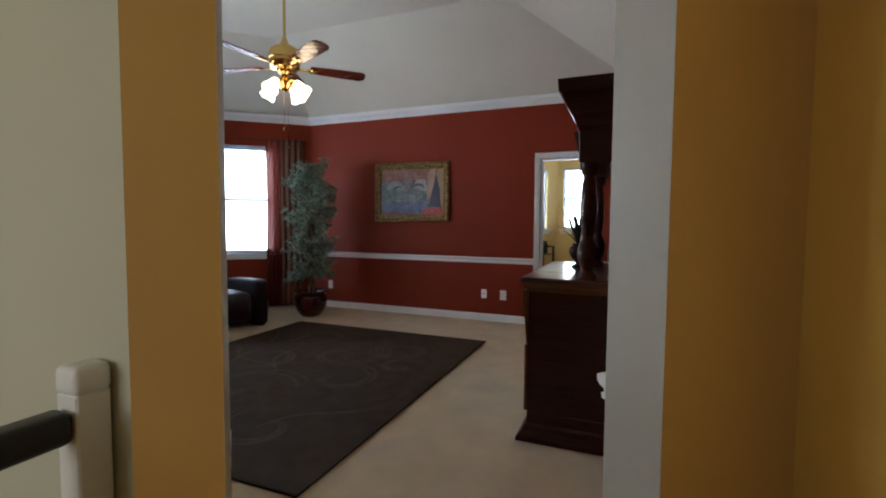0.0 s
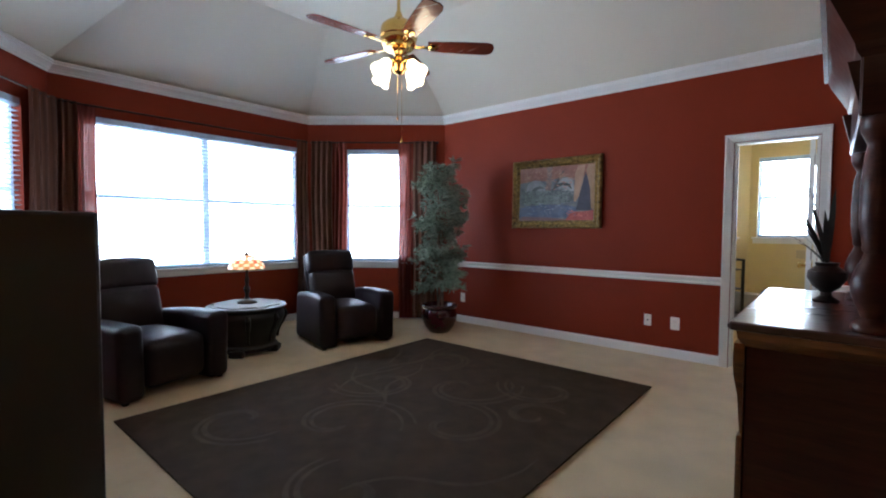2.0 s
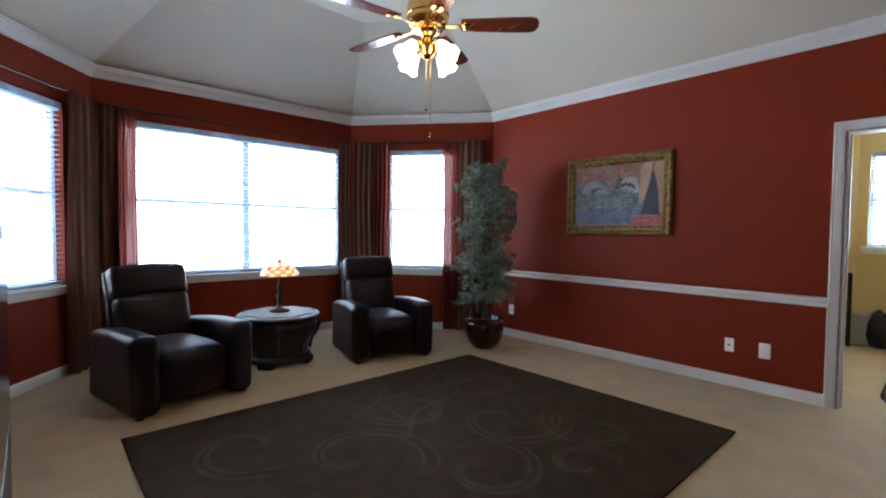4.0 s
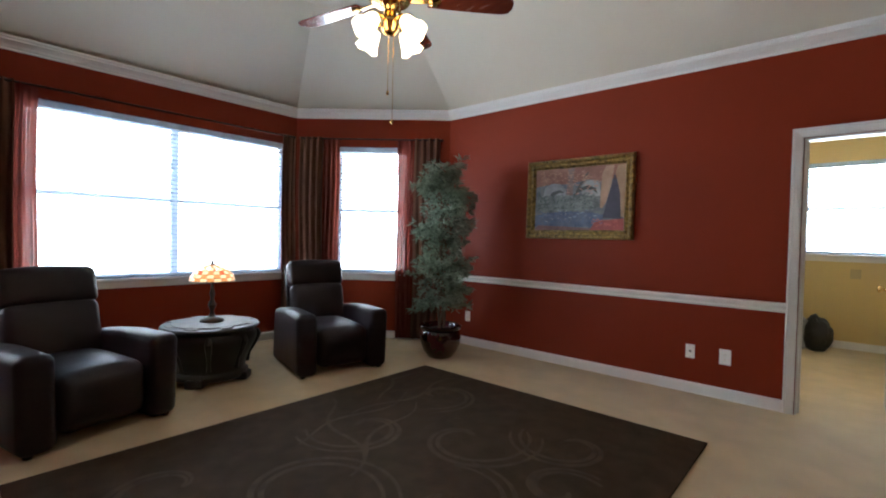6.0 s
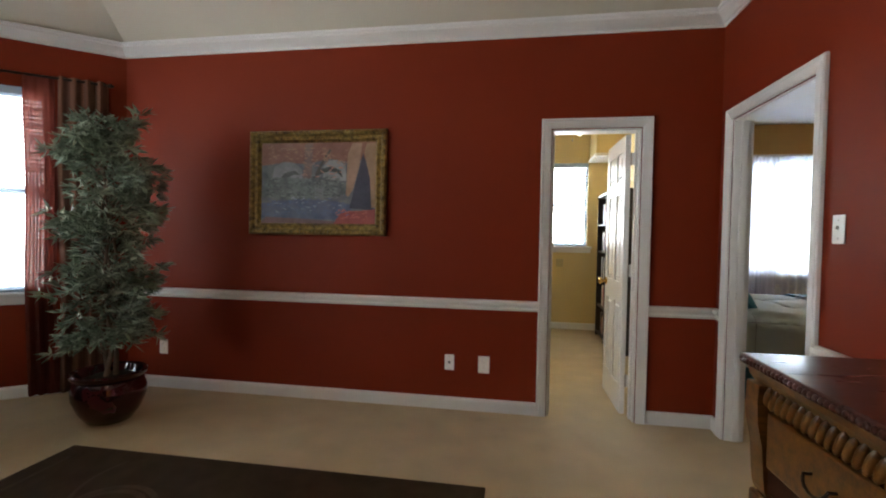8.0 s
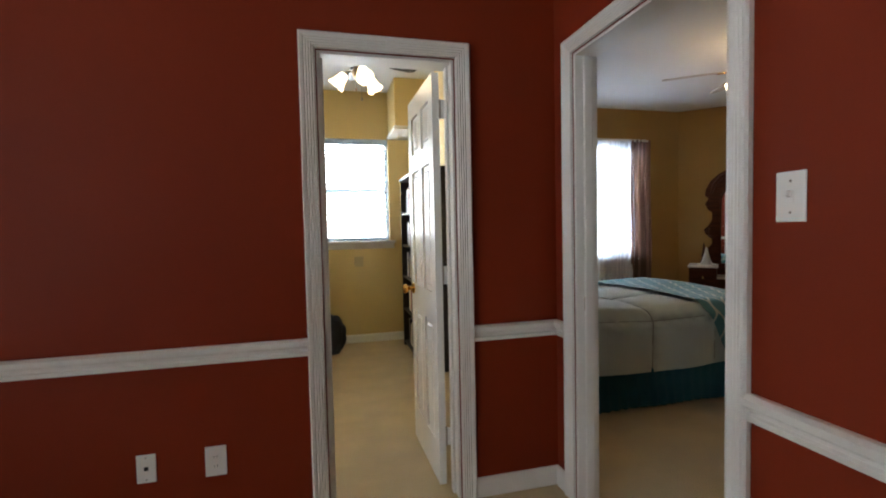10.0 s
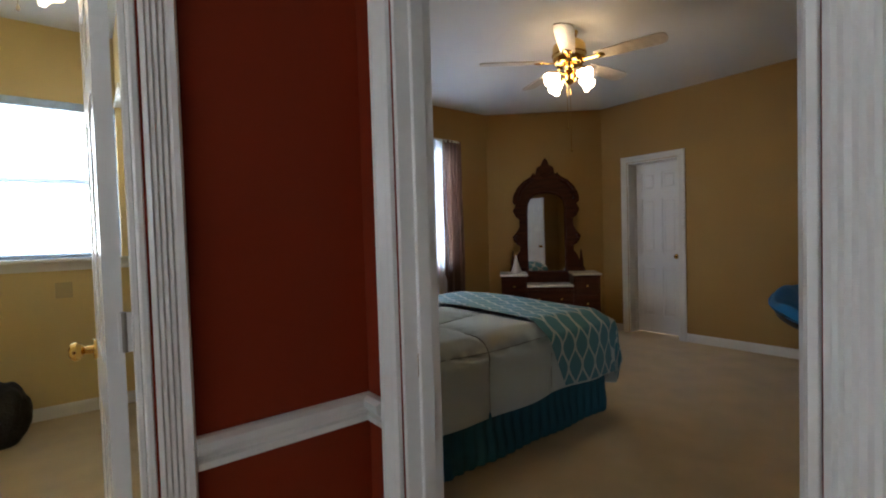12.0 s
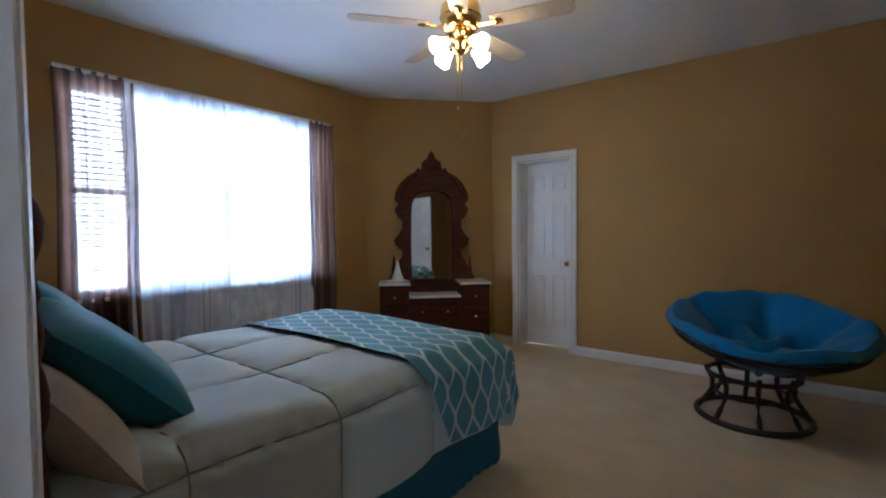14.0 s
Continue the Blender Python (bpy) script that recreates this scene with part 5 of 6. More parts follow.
curtain("sheer_curtain", (3.96, BN - 0.072), (3.66, BN - 0.072), 0.02, 2.37, SHEER_B, "brown sheer curtain gathered beside the bright window", depth=0.03, folds=5, thick=0.0, seed=21, group=GB)
curtain("sheer_curtain", (3.70, BN - 0.066), (3.36, BN - 0.066), 0.03, 2.36, SHEER_D, "white sheer curtain over the bright bedroom window", depth=0.016, folds=5, thick=0.0, seed=22, group=GB)
curtain("sheer_curtain", (2.86, BN - 0.066), (2.12, BN - 0.066), 0.03, 2.36, SHEER_D, "white sheer curtain over the bright bedroom window", depth=0.02, folds=9, thick=0.0, seed=23, group=GB)
curtain("sheer_curtain", (3.36, BN - 0.062), (2.85, BN - 0.062), 0.03, 2.36, SHEER_W, "white sheer curtain over the bright bedroom window", depth=0.014, folds=6, thick=0.0, seed=25, group=GB)
curtain("sheer_curtain", (2.2, BN - 0.072), (1.74, BN - 0.072), 0.02, 2.37, SHEER_B, "brown sheer curtain gathered beside the bright window", depth=0.03, folds=6, thick=0.0, seed=24, group=GB)
ceiling_fan((3.31, 8.24), BED_H, 2.555, -3.0, 0.69, BLADE_W, BRASS, "brass ceiling fan with pale blades and lit shades", 4, 75.0, 0.66, tilt=64.0, drop=0.85, lit=BULB_B, shade_size=0.84)

# bed
BY0, BY1, BX0, BX1 = 7.84, 9.38, 1.13, 3.15
bed = thing("bed", "bed with carved dark headboard and blue skirt", "bed", pose(0, 0, 0))
part("mattress", box(BX0 + 0.02, BX1 - 0.04, BY0 + 0.05, BY1 - 0.05, 0.12, 0.64, 0.06, 3), PALEP, bed, "", True)
for path, nf in (([(BX0 + 0.05, BY0 + 0.02), (BX1 - 0.03, BY0 + 0.02)], 26), ([(BX1 - 0.02, BY0 + 0.03), (BX1 - 0.02, BY1 - 0.03)], 20), ([(BX1 - 0.03, BY1 - 0.02), (BX0 + 0.05, BY1 - 0.02)], 26)):
    curtain("bed_skirt", *path, 0.012, 0.36, SKIRT, "deep blue gathered skirt", depth=0.008, folds=nf, thick=0.004, parent=bed, seed=31)
hb = bmesh.new()
arch = [(BY0 + 0.03, 0.3), (BY0 + 0.03, 0.98)] + [(BY0 + 0.03 + (BY1 - BY0 - 0.06) * i / 16, 0.98 + 0.3 * math.sin(math.pi * i / 16) ** 0.8) for i in range(1, 16)] + [(BY1 - 0.03, 0.98), (BY1 - 0.03, 0.3)]
prism([(-y, z) for y, z in arch], 0, 0.04, bm=hb, m=pose(1.15, 0, 0, 0, 0, -90))
part("headboard", hb, MAHOG, bed, "carved dark mahogany headboard")
POST = [(r * 0.68, z) for r, z in [(0.035, 0.0), (0.04, 0.02), (0.034, 0.05), (0.034, 0.75), (0.042, 0.77), (0.03, 0.80), (0.026, 0.84), (0.04, 0.88), (0.046, 0.93), (0.034, 0.98), (0.024, 1.0), (0.03, 1.02), (0.038, 1.06), (0.03, 1.1), (0.024, 1.13), (0.034, 1.15), (0.024, 1.18), (0.022, 1.22), (0.045, 1.27), (0.05, 1.31), (0.036, 1.35), (0.016, 1.375), (0.008, 1.395)]]
for y in (BY0 + 0.03, BY1 - 0.03):
    part("bed_post", lathe(POST, 20, m=pose(1.185, y, 0)), MAHOG, bed, "turned post with a finial", True)


def edge(e, r):
    if e <= 0:
        return e, 0.0
    if e < r * math.pi / 2:
        return r * math.sin(e / r), r * (1 - math.cos(e / r))
    return r, r + e - r * math.pi / 2


def drape(s, t, lift=0.0, r=0.11, top_z=0.665):
    """Cloth laid over the bed: s metres along from the head, t metres across from the middle."""
    hw, hl = (BY1 - BY0) / 2 - 0.005, BX1 - BX0 - 0.01
    px, dx = edge(s - (hl - r), r)
    py, dy = edge(abs(t) - (hw - r), r)
    sag = 0.028 * math.cos(min(1.4, abs(t))) + 0.006 * math.sin(7 * s + 2 * t) + 0.005 * math.sin(5 * t - 3 * s)
    drop = max(dx, dy) + 0.25 * min(dx, dy)
    wave = (0.012 * math.sin(11 * s + 1) if dy > r else 0) + (0.012 * math.sin(12 * t) if dx > r else 0)
    out = wave * min(1, drop / 0.25) + lift
    x = BX0 + hl - r + px + (out if dx > 0.05 else 0)
    y = (hw - r + py + (out if dy > 0.05 else 0)) * (1 if t >= 0 else -1) + (BY0 + BY1) / 2
    z = top_z + sag + (lift if drop < 0.05 else lift * 0.5) - drop
    return (x, y, max(0.2, z))


HWD = (BY1 - BY0) / 2
cover = thing("comforter", "grey-beige quilted comforter spread over the bed", "comforter", pose(0, 0, 0))


def quilt(u, v):
    """Puffed squares between sunken seams."""
    s, t = 0.06 + u * 2.38, (v - 0.5) * 2 * (HWD + 0.36)
    gap = min(0.5 - abs((s / 0.52 + 0.3) % 1 - 0.5), 0.5 - abs((t / 0.52 + 0.5) % 1 - 0.5)) * 0.52
    puff = 1 - math.exp(-gap / 0.035)
    pucker = 0.004 * math.sin(60 * (s + t)) * math.exp(-gap / 0.03) + 0.004 * math.sin(9 * s + 13 * t)
    return drape(s, t, 0.026 * puff + pucker - 0.006)


part("quilted_cover", grid(130, 130, quilt, thick=0.02), COMFORT, cover, "", True)
for t0 in (-0.78, -0.26, 0.26, 0.78):
    part("seam", tube([Vector(drape(0.1 + 2.3 * i / 50, t0, 0.0)) for i in range(51)], 0.0035, 6), PIPING, cover, "thin grey seam")
for s0 in (0.364, 0.884, 1.404, 1.924):
    part("seam", tube([Vector(drape(s0, (i / 60 - 0.5) * 2 * (HWD + 0.33), 0.0)) for i in range(61)], 0.0035, 6), PIPING, cover, "thin grey seam")
throw_ob = thing("throw_blanket", "teal trellis patterned throw across the foot of bed", "throw", pose(0, 0, 0))


def throw_f(u, v):
    t = -HWD - 0.35 + v * (2 * HWD + 0.68)
    s0 = 1.31 + 0.02 * math.sin(4 * t) + 0.45 * max(0, -t - HWD)
    return s0 + u * (2.27 - s0), t


part("cloth", grid(60, 90, lambda u, v: drape(*throw_f(u, v), 0.044), thick=0.01, uv=lambda u, v: throw_f(u, v)), THROW, throw_ob, "", True)


def pillow(name, m, w, h, d, material, label):
    bm = bmesh.new()
    n_ = 20
    for side in (1, -1):
        grid(n_, n_, lambda u, v: ((u - 0.5) * w * (1 - 0.10 * (1 - (2 * v - 1) ** 2) * abs(2 * u - 1) ** 3), side * d / 2 * max(0, (1 - abs(2 * u - 1) ** 2.6) * (1 - abs(2 * v - 1) ** 2.6)) ** 0.55 + 0.006 * math.sin(11 * u + 5 * v), (v - 0.5) * h * (1 - 0.10 * (1 - (2 * u - 1) ** 2) * abs(2 * v - 1) ** 3)), bm=bm)
    bmesh.ops.remove_doubles(bm, verts=bm.verts, dist=0.0015)
    return solid(name, bm, material, label, "pillow", m=m, smooth=True)


pillow("pillow", pose(1.275, 8.14, 0.80, 34, 0, -88), 0.6, 0.46, 0.17, PALEP, "pale beige pillow leaning on the headboard")
pillow("pillow", pose(1.41, 8.3, 0.885, 46, 7, -84), 0.57, 0.55, 0.22, TEALP, "plump teal cushion propped against a pale pillow")
pillow("pillow", pose(1.40, 8.98, 0.82, 52, 0, -92), 0.66, 0.42, 0.17, PALEP, "pale beige pillow leaning on the headboard")
pillow("pillow", pose(1.46, 8.92, 0.92, 40, 0, -95), 0.5, 0.5, 0.18, TEALP, "plump teal cushion on the far pillow")

# dresser with tall mirror, across the angled corner
DRM = plane_pose((BX, 9.38), (4.444, BN))
LD = math.dist((BX, 9.38), (4.444, BN)) / 2
dresser = thing("dresser", "dark mahogany dresser with marble tops, tall carved mirror", "dresser", DRM @ pose(LD, 0.035, 0, 0, 0, -3.4))
for s in (1, -1):
    x0, x1 = (0.27, 0.57) if s > 0 else (-0.57, -0.27)
    ped = part("pedestal", box(x0, x1, 0.04, 0.47, 0.05, 0.735, 0.006), MAHOG, dresser)
    for z in (0.1, 0.31, 0.52):
        d_ = part("drawer", box(x0 + 0.02, x1 - 0.02, 0.468, 0.482, z, z + 0.19, 0.005, 2), MAHOG, ped)
        part("drawer_pull", lathe([(0.012, 0), (0.007, 0.008), (0.013, 0.018), (0.006, 0.024)], 10, m=pose((x0 + x1) / 2, 0.48, z + 0.095, -90)), BRASS, d_)
    part("marble_top", box(x0 - 0.015, x1 + 0.015, 0.03, 0.495, 0.737, 0.76, 0.006, 2), MARBLE, dresser, "white marble slab")
part("centre_body", box(-0.27, 0.27, 0.04, 0.45, 0.05, 0.60, 0.004), MAHOG, dresser)
for z in (0.1, 0.35):
    d_ = part("drawer", box(-0.25, 0.25, 0.448, 0.462, z, z + 0.22, 0.005, 2), MAHOG, dresser)
    for x in (-0.13, 0.13):
        part("drawer_pull", lathe([(0.012, 0), (0.007, 0.008), (0.013, 0.018), (0.006, 0.024)], 10, m=pose(x, 0.46, z + 0.11, -90)), BRASS, d_)
part("marble_top", box(-0.268, 0.268, 0.10, 0.475, 0.602, 0.622, 0.005, 2), MARBLE, dresser, "white marble slab")
part("plinth", box(-0.58, 0.58, 0.03, 0.48, 0.0, 0.05, 0.008), MAHOG, dresser)
half = [(0.30, 0.62), (0.31, 0.72), (0.47, 0.74), (0.46, 0.80), (0.41, 0.86), (0.37, 0.97), (0.33, 1.02), (0.33, 1.10), (0.40, 1.14), (0.42, 1.20), (0.36, 1.27), (0.33, 1.33), (0.33, 1.42), (0.37, 1.45), (0.41, 1.53), (0.37, 1.60), (0.41, 1.64), (0.40, 1.72), (0.35, 1.82), (0.27, 1.90), (0.18, 1.95), (0.15, 2.0), (0.12, 1.97), (0.10, 2.06), (0.05, 2.09), (0.03, 2.14), (0.0, 2.18)]
outline = half + [(-x, z) for x, z in half[::-1][1:]]
inner_half = [(0.235, 0.76), (0.235, 1.56), (0.225, 1.62), (0.195, 1.68), (0.14, 1.725), (0.07, 1.745), (0.0, 1.75)]
inner = inner_half + [(-x, z) for x, z in inner_half[::-1][1:]]
bm = bmesh.new()
fo, fi = [bm.verts.new((x, 0.10, z)) for x, z in outline], [bm.verts.new((x, 0.10, z)) for x, z in inner]
es = []
for ring in (fo, fi):
    for i in range(len(ring)):
        es.append(bm.edges.new((ring[i], ring[(i + 1) % len(ring)])))
fill = bmesh.ops.triangle_fill(bm, edges=es, use_beauty=True)
ff = [g for g in fill["geom"] if isinstance(g, bmesh.types.BMFace)]
ex = bmesh.ops.extrude_face_region(bm, geom=ff)
bmesh.ops.translate(bm, verts=[g for g in ex["geom"] if isinstance(g, bmesh.types.BMVert)], vec=(0, -0.045, 0))
part("mirror_frame", bm, MAHOG, dresser, "tall carved arched mirror frame")
part("mirror_glass", prism([(x * 1.02, z) for x, z in inner], 0.06, 0.075), MIRROR, dresser, "arched mirror")
part("mirror_bead", tube([(x, 0.105, z) for x, z in inner], 0.012, 8, closed=True), MAHOG, dresser)
part("crest_shell", lathe([(0.002, 0.0), (0.05, 0.01), (0.06, 0.02), (0.03, 0.04), (0.005, 0.045)], 14, m=pose(0, 0.10, 1.99, -90)), MAHOG, dresser, "", True)
for s in (1, -1):
    part("carved_leaf", tube([(s * x, 0.108, z) for x, z in ((0.14, 1.92), (0.24, 1.86), (0.31, 1.77), (0.34, 1.66))], [0.012, 0.028, 0.024, 0.012], 8), MAHOG, dresser, "", True)
    part("side_scroll", tube([(s * x, 0.108, z) for x, z in ((0.36, 1.22), (0.385, 1.18), (0.36, 1.12), (0.30, 1.08))], [0.01, 0.02, 0.018, 0.01], 8), MAHOG, dresser, "", True)
    part("candle_stand", lathe([(0.05, 0.0), (0.035, 0.02), (0.02, 0.06), (0.03, 0.1), (0.018, 0.16), (0.01, 0.24), (0.004, 0.27)], 14, m=pose(s * 0.42, 0.085, 0.76)), MAHOG, dresser, "", True)
orn = thing("lace_ornament", "small white lace cone ornament on the dresser", "ornament", DRM @ pose(LD + 0.40, 0.25, 0.76))
part("cone", lathe([(0.075, 0.0), (0.07, 0.01), (0.045, 0.07), (0.025, 0.14), (0.012, 0.2), (0.004, 0.22)], 16), OFFW, orn, "", True)
part("cloth", grid(12, 6, lambda u, v: (0.13 * (u - 0.5) * 1.6, 0.14 * (v - 0.5), 0.004 + 0.012 * math.sin(7 * u) ** 2), thick=0.003), OFFW, orn)

# papasan chair
papa = thing("papasan_chair", "round papasan chair with tufted bright blue cushion", "chair", pose(4.68, 6.80, 0))
part("floor_ring", tube([(0.33 * math.cos(2 * math.pi * i / 40), 0.33 * math.sin(2 * math.pi * i / 40), 0.022) for i in range(40)], 0.02, 10, closed=True), RATTAN, papa, "", True)
part("middle_ring", tube([(0.265 * math.cos(2 * math.pi * i / 40), 0.265 * math.sin(2 * math.pi * i / 40), 0.30) for i in range(40)], 0.016, 10, closed=True), RATTAN, papa, "", True)
part("inner_ring", tube([(0.22 * math.cos(2 * math.pi * i / 32), 0.22 * math.sin(2 * math.pi * i / 32), 0.17) for i in range(32)], 0.011, 8, closed=True), RATTAN, papa, "", True)
for k in range(8):
    a = 2 * math.pi * k / 8 + 0.2
    part("strut", tube([(r * math.cos(a), r * math.sin(a), z) for r, z in ((0.33, 0.02), (0.285, 0.09), (0.235, 0.17), (0.235, 0.24), (0.275, 0.33))], 0.016, 8), RATTAN, papa, "", True)
TILT = pose(-0.03, -0.06, 0.602, 4, -11.0, 0)


def bowl_z(r):
    return 0.24 * (r / 0.53) ** 2.1 - 0.24


part("bowl_rim", tube([TILT @ Vector((0.53 * math.cos(2 * math.pi * i / 48), 0.53 * math.sin(2 * math.pi * i / 48), 0.0)) for i in range(48)], 0.02, 10, closed=True), RATTAN, papa, "", True)
for k in range(14):
    a = 2 * math.pi * k / 14
    part("bowl_rib", tube([TILT @ Vector((r * math.cos(a), r * math.sin(a), bowl_z(r))) for r in (0.05, 0.2, 0.34, 0.42, 0.52)], 0.009, 6), RATTAN, papa)
tufts = [(0.0, 0.0)] + [(0.25 * math.cos(2 * math.pi * k / 6), 0.25 * math.sin(2 * math.pi * k / 6)) for k in range(6)]


def cushion_top(u, v):
    r, a = 0.585 * u, 2 * math.pi * v
    x, y = r * math.cos(a), r * math.sin(a)
    z = bowl_z(min(r, 0.55)) + 0.13 - 0.09 * max(0, (u - 0.8) / 0.2) ** 2.5
    z += 0.012 * math.sin(5 * x + 9 * y) * u + 0.008 * math.sin(17 * x - 11 * y)
    for tx, ty in tufts:
        z -= 0.1 * math.exp(-((x - tx) ** 2 + (y - ty) ** 2) / 0.006)
    z -= 0.06 * (0.5 + 0.5 * math.cos(6 * a)) ** 4 * min(1, (r / 0.3) ** 2) * (1 - max(0, (u - 0.8) / 0.2))
    z -= 0.012 * math.exp(-((r - 0.27) / 0.025) ** 2)
    return TILT @ Vector((x, y, z))


cu = grid(44, 96, cushion_top)
grid(20, 96, lambda u, v: TILT @ Vector((0.585 * u * math.cos(2 * math.pi * v), 0.585 * u * math.sin(2 * math.pi * v), bowl_z(min(0.55, 0.585 * u)) + 0.012 + 0.028 * max(0, (u - 0.84) / 0.16) ** 2)), bm=cu)
bmesh.ops.remove_doubles(cu, verts=cu.verts, dist=0.002)
part("cushion", cu, BLUEC, papa, "tufted bright blue cushion", True)

# ---- office ----
ON = 10.45
wall("wall_office_north", (0.93, ON), (-0.43, ON), OFF_H, YELLOW, CREAM, "pale yellow office wall with a window", openings=[(0.375, 1.26, 1.16, 2.32)], ext=(0, 0.05))
wall("wall_office_corner", (-0.43, ON), (-1.35, 9.53), OFF_H, YELLOW, CREAM, "pale yellow angled office wall with a window", openings=[(0.24, 1.1, 1.16, 2.28)], ext=(0.05, 0.05))
wall("wall_office_west", (-1.35, 9.53), (-1.35, 7.32), OFF_H, YELLOW, CREAM, "pale yellow office wall", ext=(0.05, 0))
solid("ceiling_office", box(-1.5, 0.93, 7.321, 10.6, OFF_H, OFF_H + 0.08), CEIL_B, "flat white office ceiling", "ceiling", "structure")
solid("baseboard", sweep([(0.93, 7.32), (0.93, ON), (-0.43, ON), (-1.35, 9.53), (-1.35, 7.32), (D1X0 - CAS, 7.32)], BASE), TRIM, "white moulded baseboard in the office", "baseboard", "structure")
window("window_5", (0.555, ON), (-0.33, ON), 1.16, 2.32, "white office window with lowered blind, bright daylight", 1, radiance=WIN_OFF)
window("window_6", along((-0.43, ON), (-1.35, 9.53), 0.24), along((-0.43, ON), (-1.35, 9.53), 1.1), 1.16, 2.28, "second white office window, bright daylight", 1, radiance=WIN_OFF)
solid("wall_soffit", box(0.56, 0.929, 9.9, ON - 0.001, 2.36, OFF_H - 0.001, 0.004), YELLOW, "boxed soffit in the corner under the office ceiling", "soffit", "structure")
solid("trim_soffit", box(0.545, 0.929, 9.885, ON - 0.001, 2.32, 2.358, 0.004), TRIM, "white trim under the boxed soffit", "trim", "structure")
ceiling_fan((0.12, 8.78), OFF_H, 2.61, 18.0, 0.52, EBONY, PEWTER, "pewter ceiling fan with black blades and lit shades", 3, 40.0, 0.3, tilt=42.0, drop=0.85)
plate("wall_plate", pose(0.19, ON, 0.93, 0, 0, 180), "beige blank plate under the office window", 0.1, 0.115, "blank", BEIGE)
shelf = thing("bookshelf", "tall espresso bookshelf holding books and papers", "bookshelf", pose(0, 0, 0))
SX0, SX1, SY0, SY1, SH = 0.645, 0.912, 9.08, 10.18, 1.80
for y0, y1 in ((SY0, SY0 + 0.022), (SY1 - 0.022, SY1), ((SY0 + SY1) / 2 - 0.011, (SY0 + SY1) / 2 + 0.011)):
    part("side_panel", box(SX0, SX1, y0, y1, 0, SH, 0.002), ESPRESSO, shelf)
part("back_panel", box(SX1 - 0.01, SX1, SY0 + 0.02, SY1 - 0.02, 0.02, SH), ESPRESSO, shelf)
part("top_board", box(SX0 - 0.012, SX1, SY0 - 0.012, SY1 + 0.012, SH, SH + 0.035, 0.004), ESPRESSO, shelf)
LEVELS = [0.06, 0.42, 0.78, 1.12, 1.46]
for z in LEVELS:
    part("shelf_board", box(SX0 + 0.005, SX1 - 0.01, SY0 + 0.022, SY1 - 0.022, z - 0.02, z, 0.002), ESPRESSO, shelf)
rb_ = random.Random(8)
BOOKC = [paint("book cover", c, 0.6, 0.15, 6, 60, 0.05) for c in ((0.5, 0.48, 0.44), (0.06, 0.05, 0.09), (0.25, 0.04, 0.03), (0.1, 0.13, 0.18), (0.55, 0.5, 0.4), (0.03, 0.03, 0.03))]
for z in LEVELS:
    for b0 in (SY0 + 0.03, (SY0 + SY1) / 2 + 0.02):
        y = b0
        while y < b0 + rb_.uniform(0.22, 0.44):
            th, hh = rb_.uniform(0.018, 0.045), rb_.uniform(0.19, 0.28)
            bk_ = thing("book", "upright closed book on the espresso shelf", "book", pose(0, 0, 0), "books on the shelf")
            part("cover", box(SX0 + 0.03, SX0 + 0.2, y, y + th, z + 0.0005, z + hh, 0.003), rb_.choice(BOOKC), bk_)
            part("pages", box(SX0 + 0.04, SX0 + 0.204, y + 0.003, y + th - 0.003, z + 0.004, z + hh - 0.004), OFFW, bk_)
            y += th + 0.002
wbin = thing("waste_bin", "grey plastic bin on the office carpet", "bin", pose(-0.42, 10.1, 0, 0, 0, 10))
part("tub", box(-0.16, 0.16, -0.14, 0.14, 0.0, 0.36, 0.03, 3), GREYPL, wbin, "", True)
part("rim", box(-0.172, 0.172, -0.152, 0.152, 0.34, 0.365, 0.008, 2), GREYPL, wbin)
rr_ = random.Random(2)
bagb = bmesh.new()
bmesh.ops.create_icosphere(bagb, subdivisions=4, radius=1)
for v in bagb.verts:
    k = 1 + 0.10 * noise.noise(v.co * 2.3) + 0.05 * noise.noise(v.co * 6)
    v.co = Vector((v.co.x * 0.15 * k, v.co.y * 0.14 * k, max(-0.2, v.co.z * 0.23 * k) + 0.2 + (0.03 if v.co.z > 0.6 and v.co.x < 0 else 0)))
bmesh.ops.translate(bagb, verts=bagb.verts, vec=(0, 0, -min(v.co.z for v in bagb.verts)))
solid("bin_bag", bagb, BAG, "crumpled black bag standing on the office carpet", "bag", m=pose(-0.14, 10.06, 0) @ Matrix.Diagonal((1.0, 1.0, 0.95, 1)), smooth=True)
rack = thing("printer_stand", "black open metal stand with shelves and boxes", "stand", pose(-0.74, 9.86, 0, 0, 0, 38))
for x in (-0.27, 0.27):
    for y in (-0.19, 0.19):
        part("leg", box(x - 0.016, x + 0.016, y - 0.016, y + 0.016, 0, 0.86, 0.003), EBONY, rack)
for z in (0.12, 0.45, 0.72):
    part("shelf", box(-0.28, 0.28, -0.2, 0.2, z - 0.012, z, 0.003), EBONY, rack)
for y in (-0.19, 0.19):
    part("rail", box(-0.27, 0.27, y - 0.012, y + 0.012, 0.84, 0.865, 0.003), EBONY, rack)
for x in (-0.27, 0.27):
    part("rail", box(x - 0.012, x + 0.012, -0.19, 0.19, 0.84, 0.865, 0.003), EBONY, rack)
prn = thing("printer", "dark grey printer on the black metal stand", "printer", pose(-0.76, 9.84, 0.72, 0, 0, 38))
part("case", box(-0.21, 0.21, -0.16, 0.16, 0.0005, 0.2, 0.03, 3), BLACKP, prn, "", True)
part("lid", box(-0.2, 0.2, -0.15, 0.15, 0.2, 0.23, 0.012, 2), EBONY, prn, "", True)
part("tray", box(-0.15, 0.15, 0.155, 0.24, 0.02, 0.03, 0.003), BLACKP, prn)
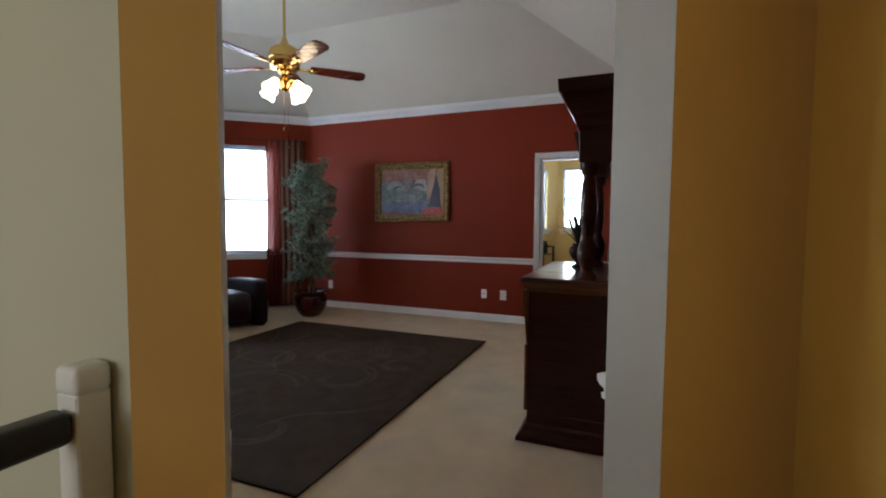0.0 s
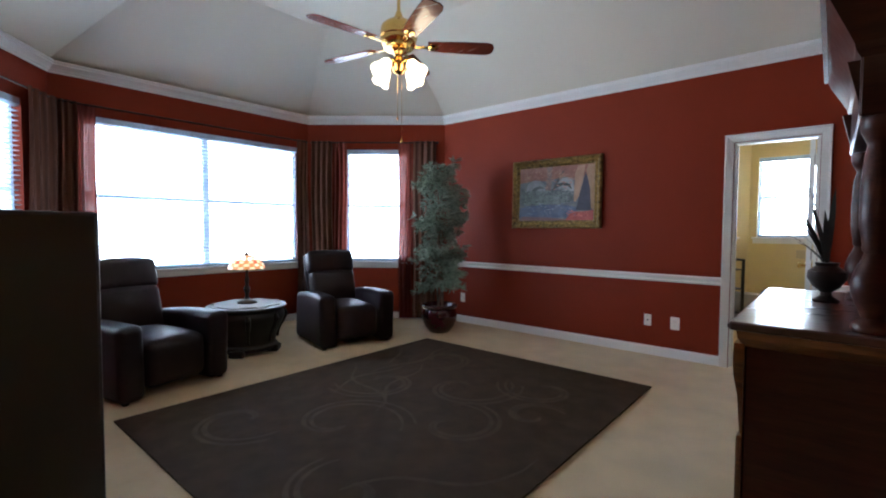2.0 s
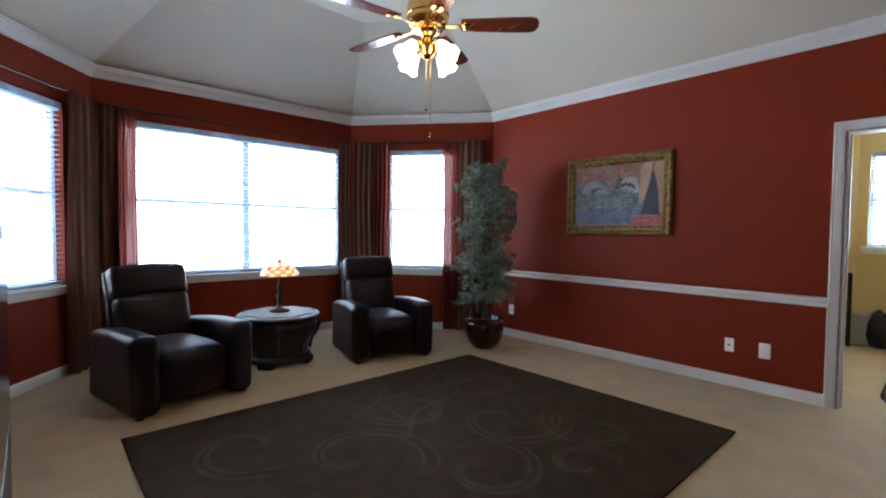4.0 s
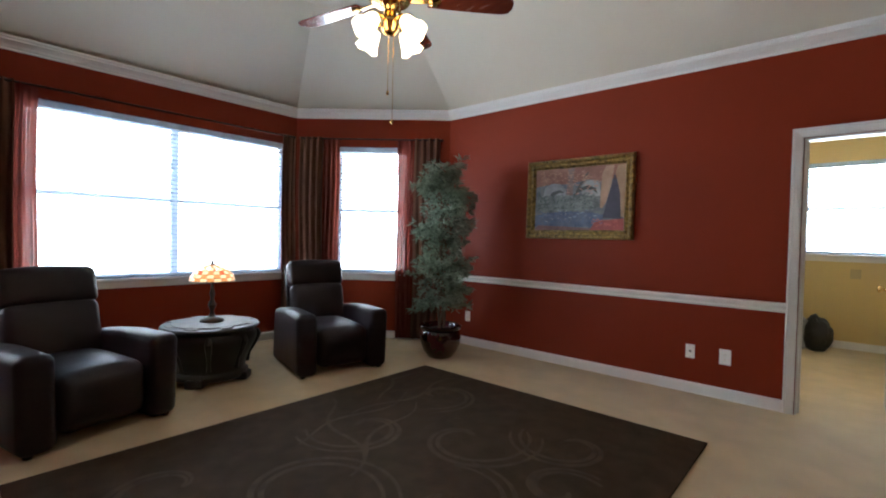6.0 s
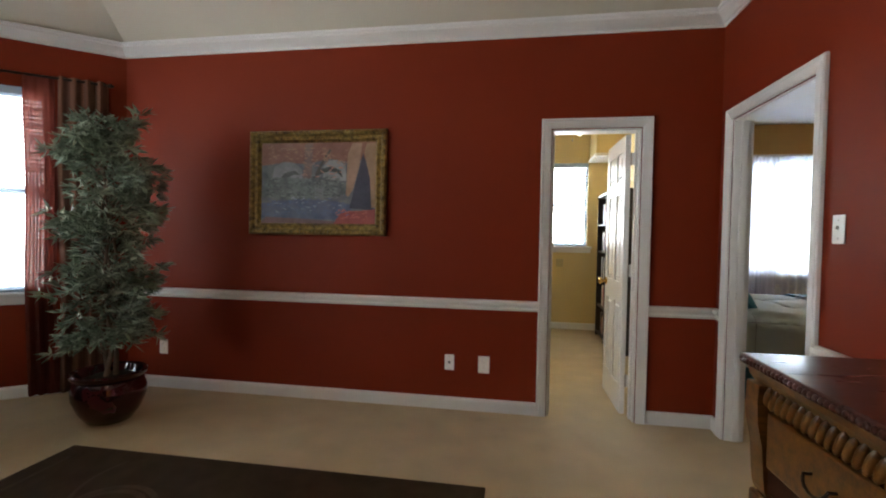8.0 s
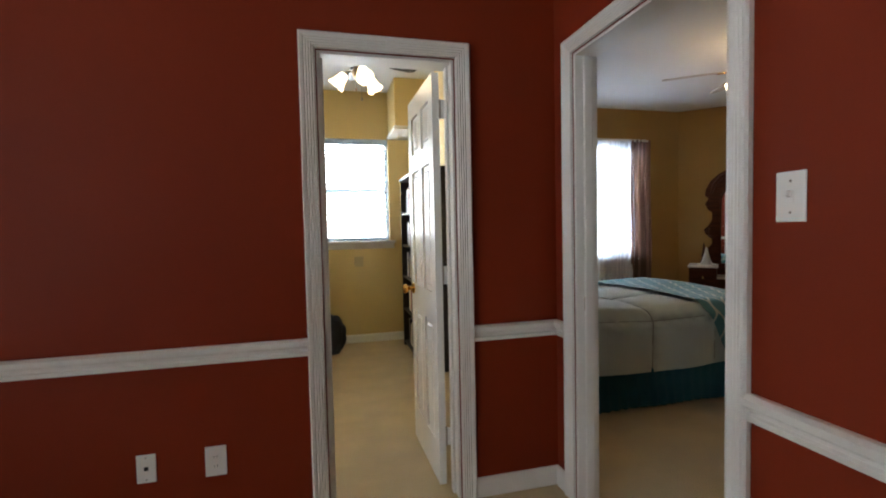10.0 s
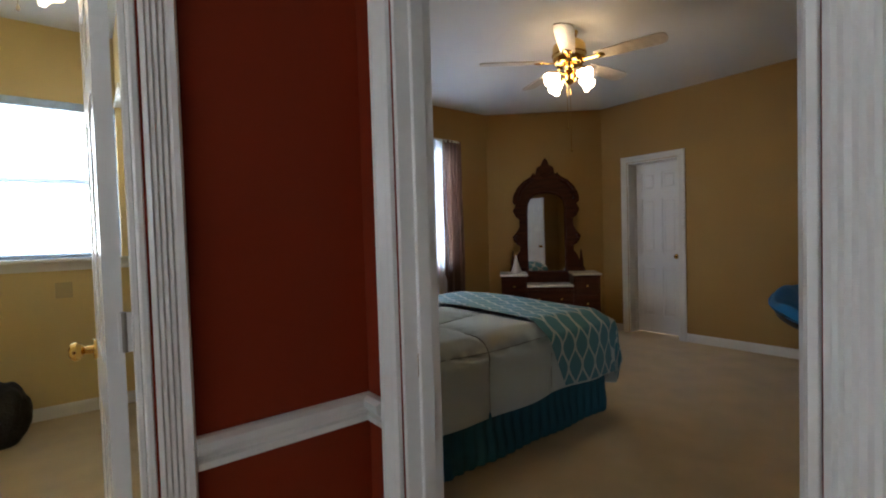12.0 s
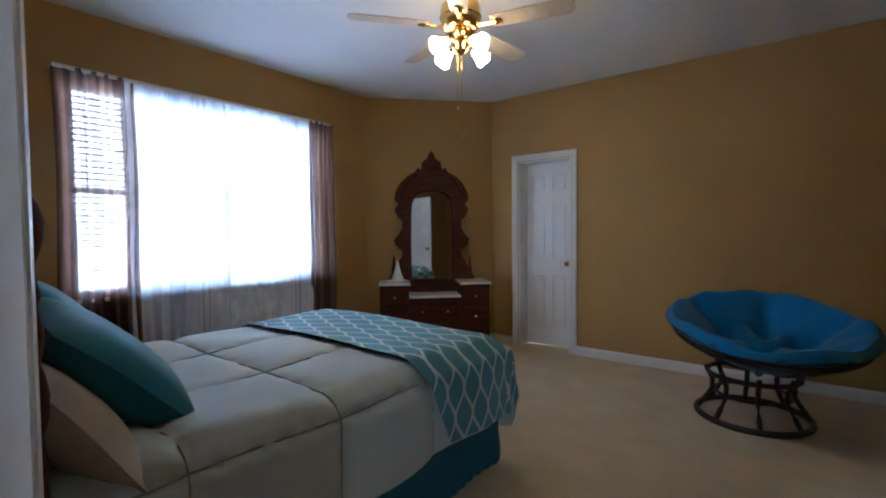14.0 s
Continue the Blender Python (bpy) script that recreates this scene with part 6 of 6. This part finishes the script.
cb_ = thing("cardboard_box", "small brown cardboard box on the stand's shelf", "box", pose(-0.72, 9.84, 0.12, 0, 0, 38))
part("carton", box(-0.2, 0.18, -0.14, 0.15, 0.0005, 0.2, 0.004), CARD, cb_)
part("flap", box(-0.2, 0.18, -0.14, 0.0, 0.201, 0.205), CARD, cb_)
pp = thing("paper_stack", "untidy stack of white papers on the carpet", "papers", pose(-0.62, 9.62, 0, 0, 0, 20))
for k in range(6):
    part("sheet", box(-0.1, 0.1, -0.14, 0.14, 0.001 + 0.012 * k, 0.012 + 0.012 * k, m=pose(0.004 * k, 0, 0, 0, 0, rr_.uniform(-8, 8))), OFFW, pp)

# ---- hall and stair rail ----
wall("wall_hall_east", (1.31, -1.0), (1.31, 3.235), HALL_H, GOLD, CREAM, "gold painted hall wall")
# the opening is out of view, added only to let light into the hall
wall("wall_hall_south", (-2.6, -1.0), (1.31, -1.0), HALL_H, CREAM, CREAM, "cream hall wall with an added unseen opening", openings=[(0.5, 2.3, 0.9, 2.3)], ext=(0.12, 0.12))
wall("wall_hall_west", (-2.6, 2.03), (-2.6, -1.0), HALL_H, CREAM, CREAM, "cream stairwell wall")
hc = bmesh.new()
hp = [(-2.72, -1.12), (1.43, -1.12), (1.43, 3.35), (1.31, 3.234), (0.113, 2.037), (-2.72, 2.03)]
lo, hi = [hc.verts.new((*p, HALL_H)) for p in hp], [hc.verts.new((*p, HALL_H + 0.08)) for p in hp]
hc.faces.new(lo[::-1]), hc.faces.new(hi)
for i in range(6):
    hc.faces.new((lo[i], lo[(i + 1) % 6], hi[(i + 1) % 6], hi[i]))
solid("ceiling_hall", hc, CEIL, "flat off-white hall ceiling", "ceiling", "structure")
# added fill lamp in that unseen opening; it brightens the hall walls
window_light("hall_fill_light", (-1.2, -1.13, 1.6), (0, 1, 0), 1.8, 1.4, HALL_FILL, (1.0, 0.95, 0.86))
rail = thing("stair_rail", "white stair balustrade with black handrail and newel", "balustrade", pose(-0.10, 2.064, 0))
part("newel_post", box(-0.03, 0.03, -0.03, 0.03, 0, 0.95, 0.004), TRIM, rail)
part("newel_cap", box(-0.033, 0.033, -0.033, 0.033, 0.945, 1.0, 0.014, 3), TRIM, rail, "", True)
part("handrail", box(-0.028, 0.028, -2.9, -0.031, 0.865, 0.925, 0.014, 3), EBONY, rail, "black painted handrail", True)
part("bottom_rail", box(-0.03, 0.03, -2.9, -0.031, 0.06, 0.1, 0.004), TRIM, rail)
bal = finish(lathe([(0.016, 0.1), (0.016, 0.28), (0.022, 0.3), (0.014, 0.33), (0.02, 0.42), (0.012, 0.7), (0.016, 0.73), (0.016, 0.866)], 12), "baluster", TRIM, True)
for k in range(25):
    b_ = new("baluster", bal)
    b_.parent = rail
    b_.matrix_local = pose(0, -0.15 - 0.11 * k, 0)
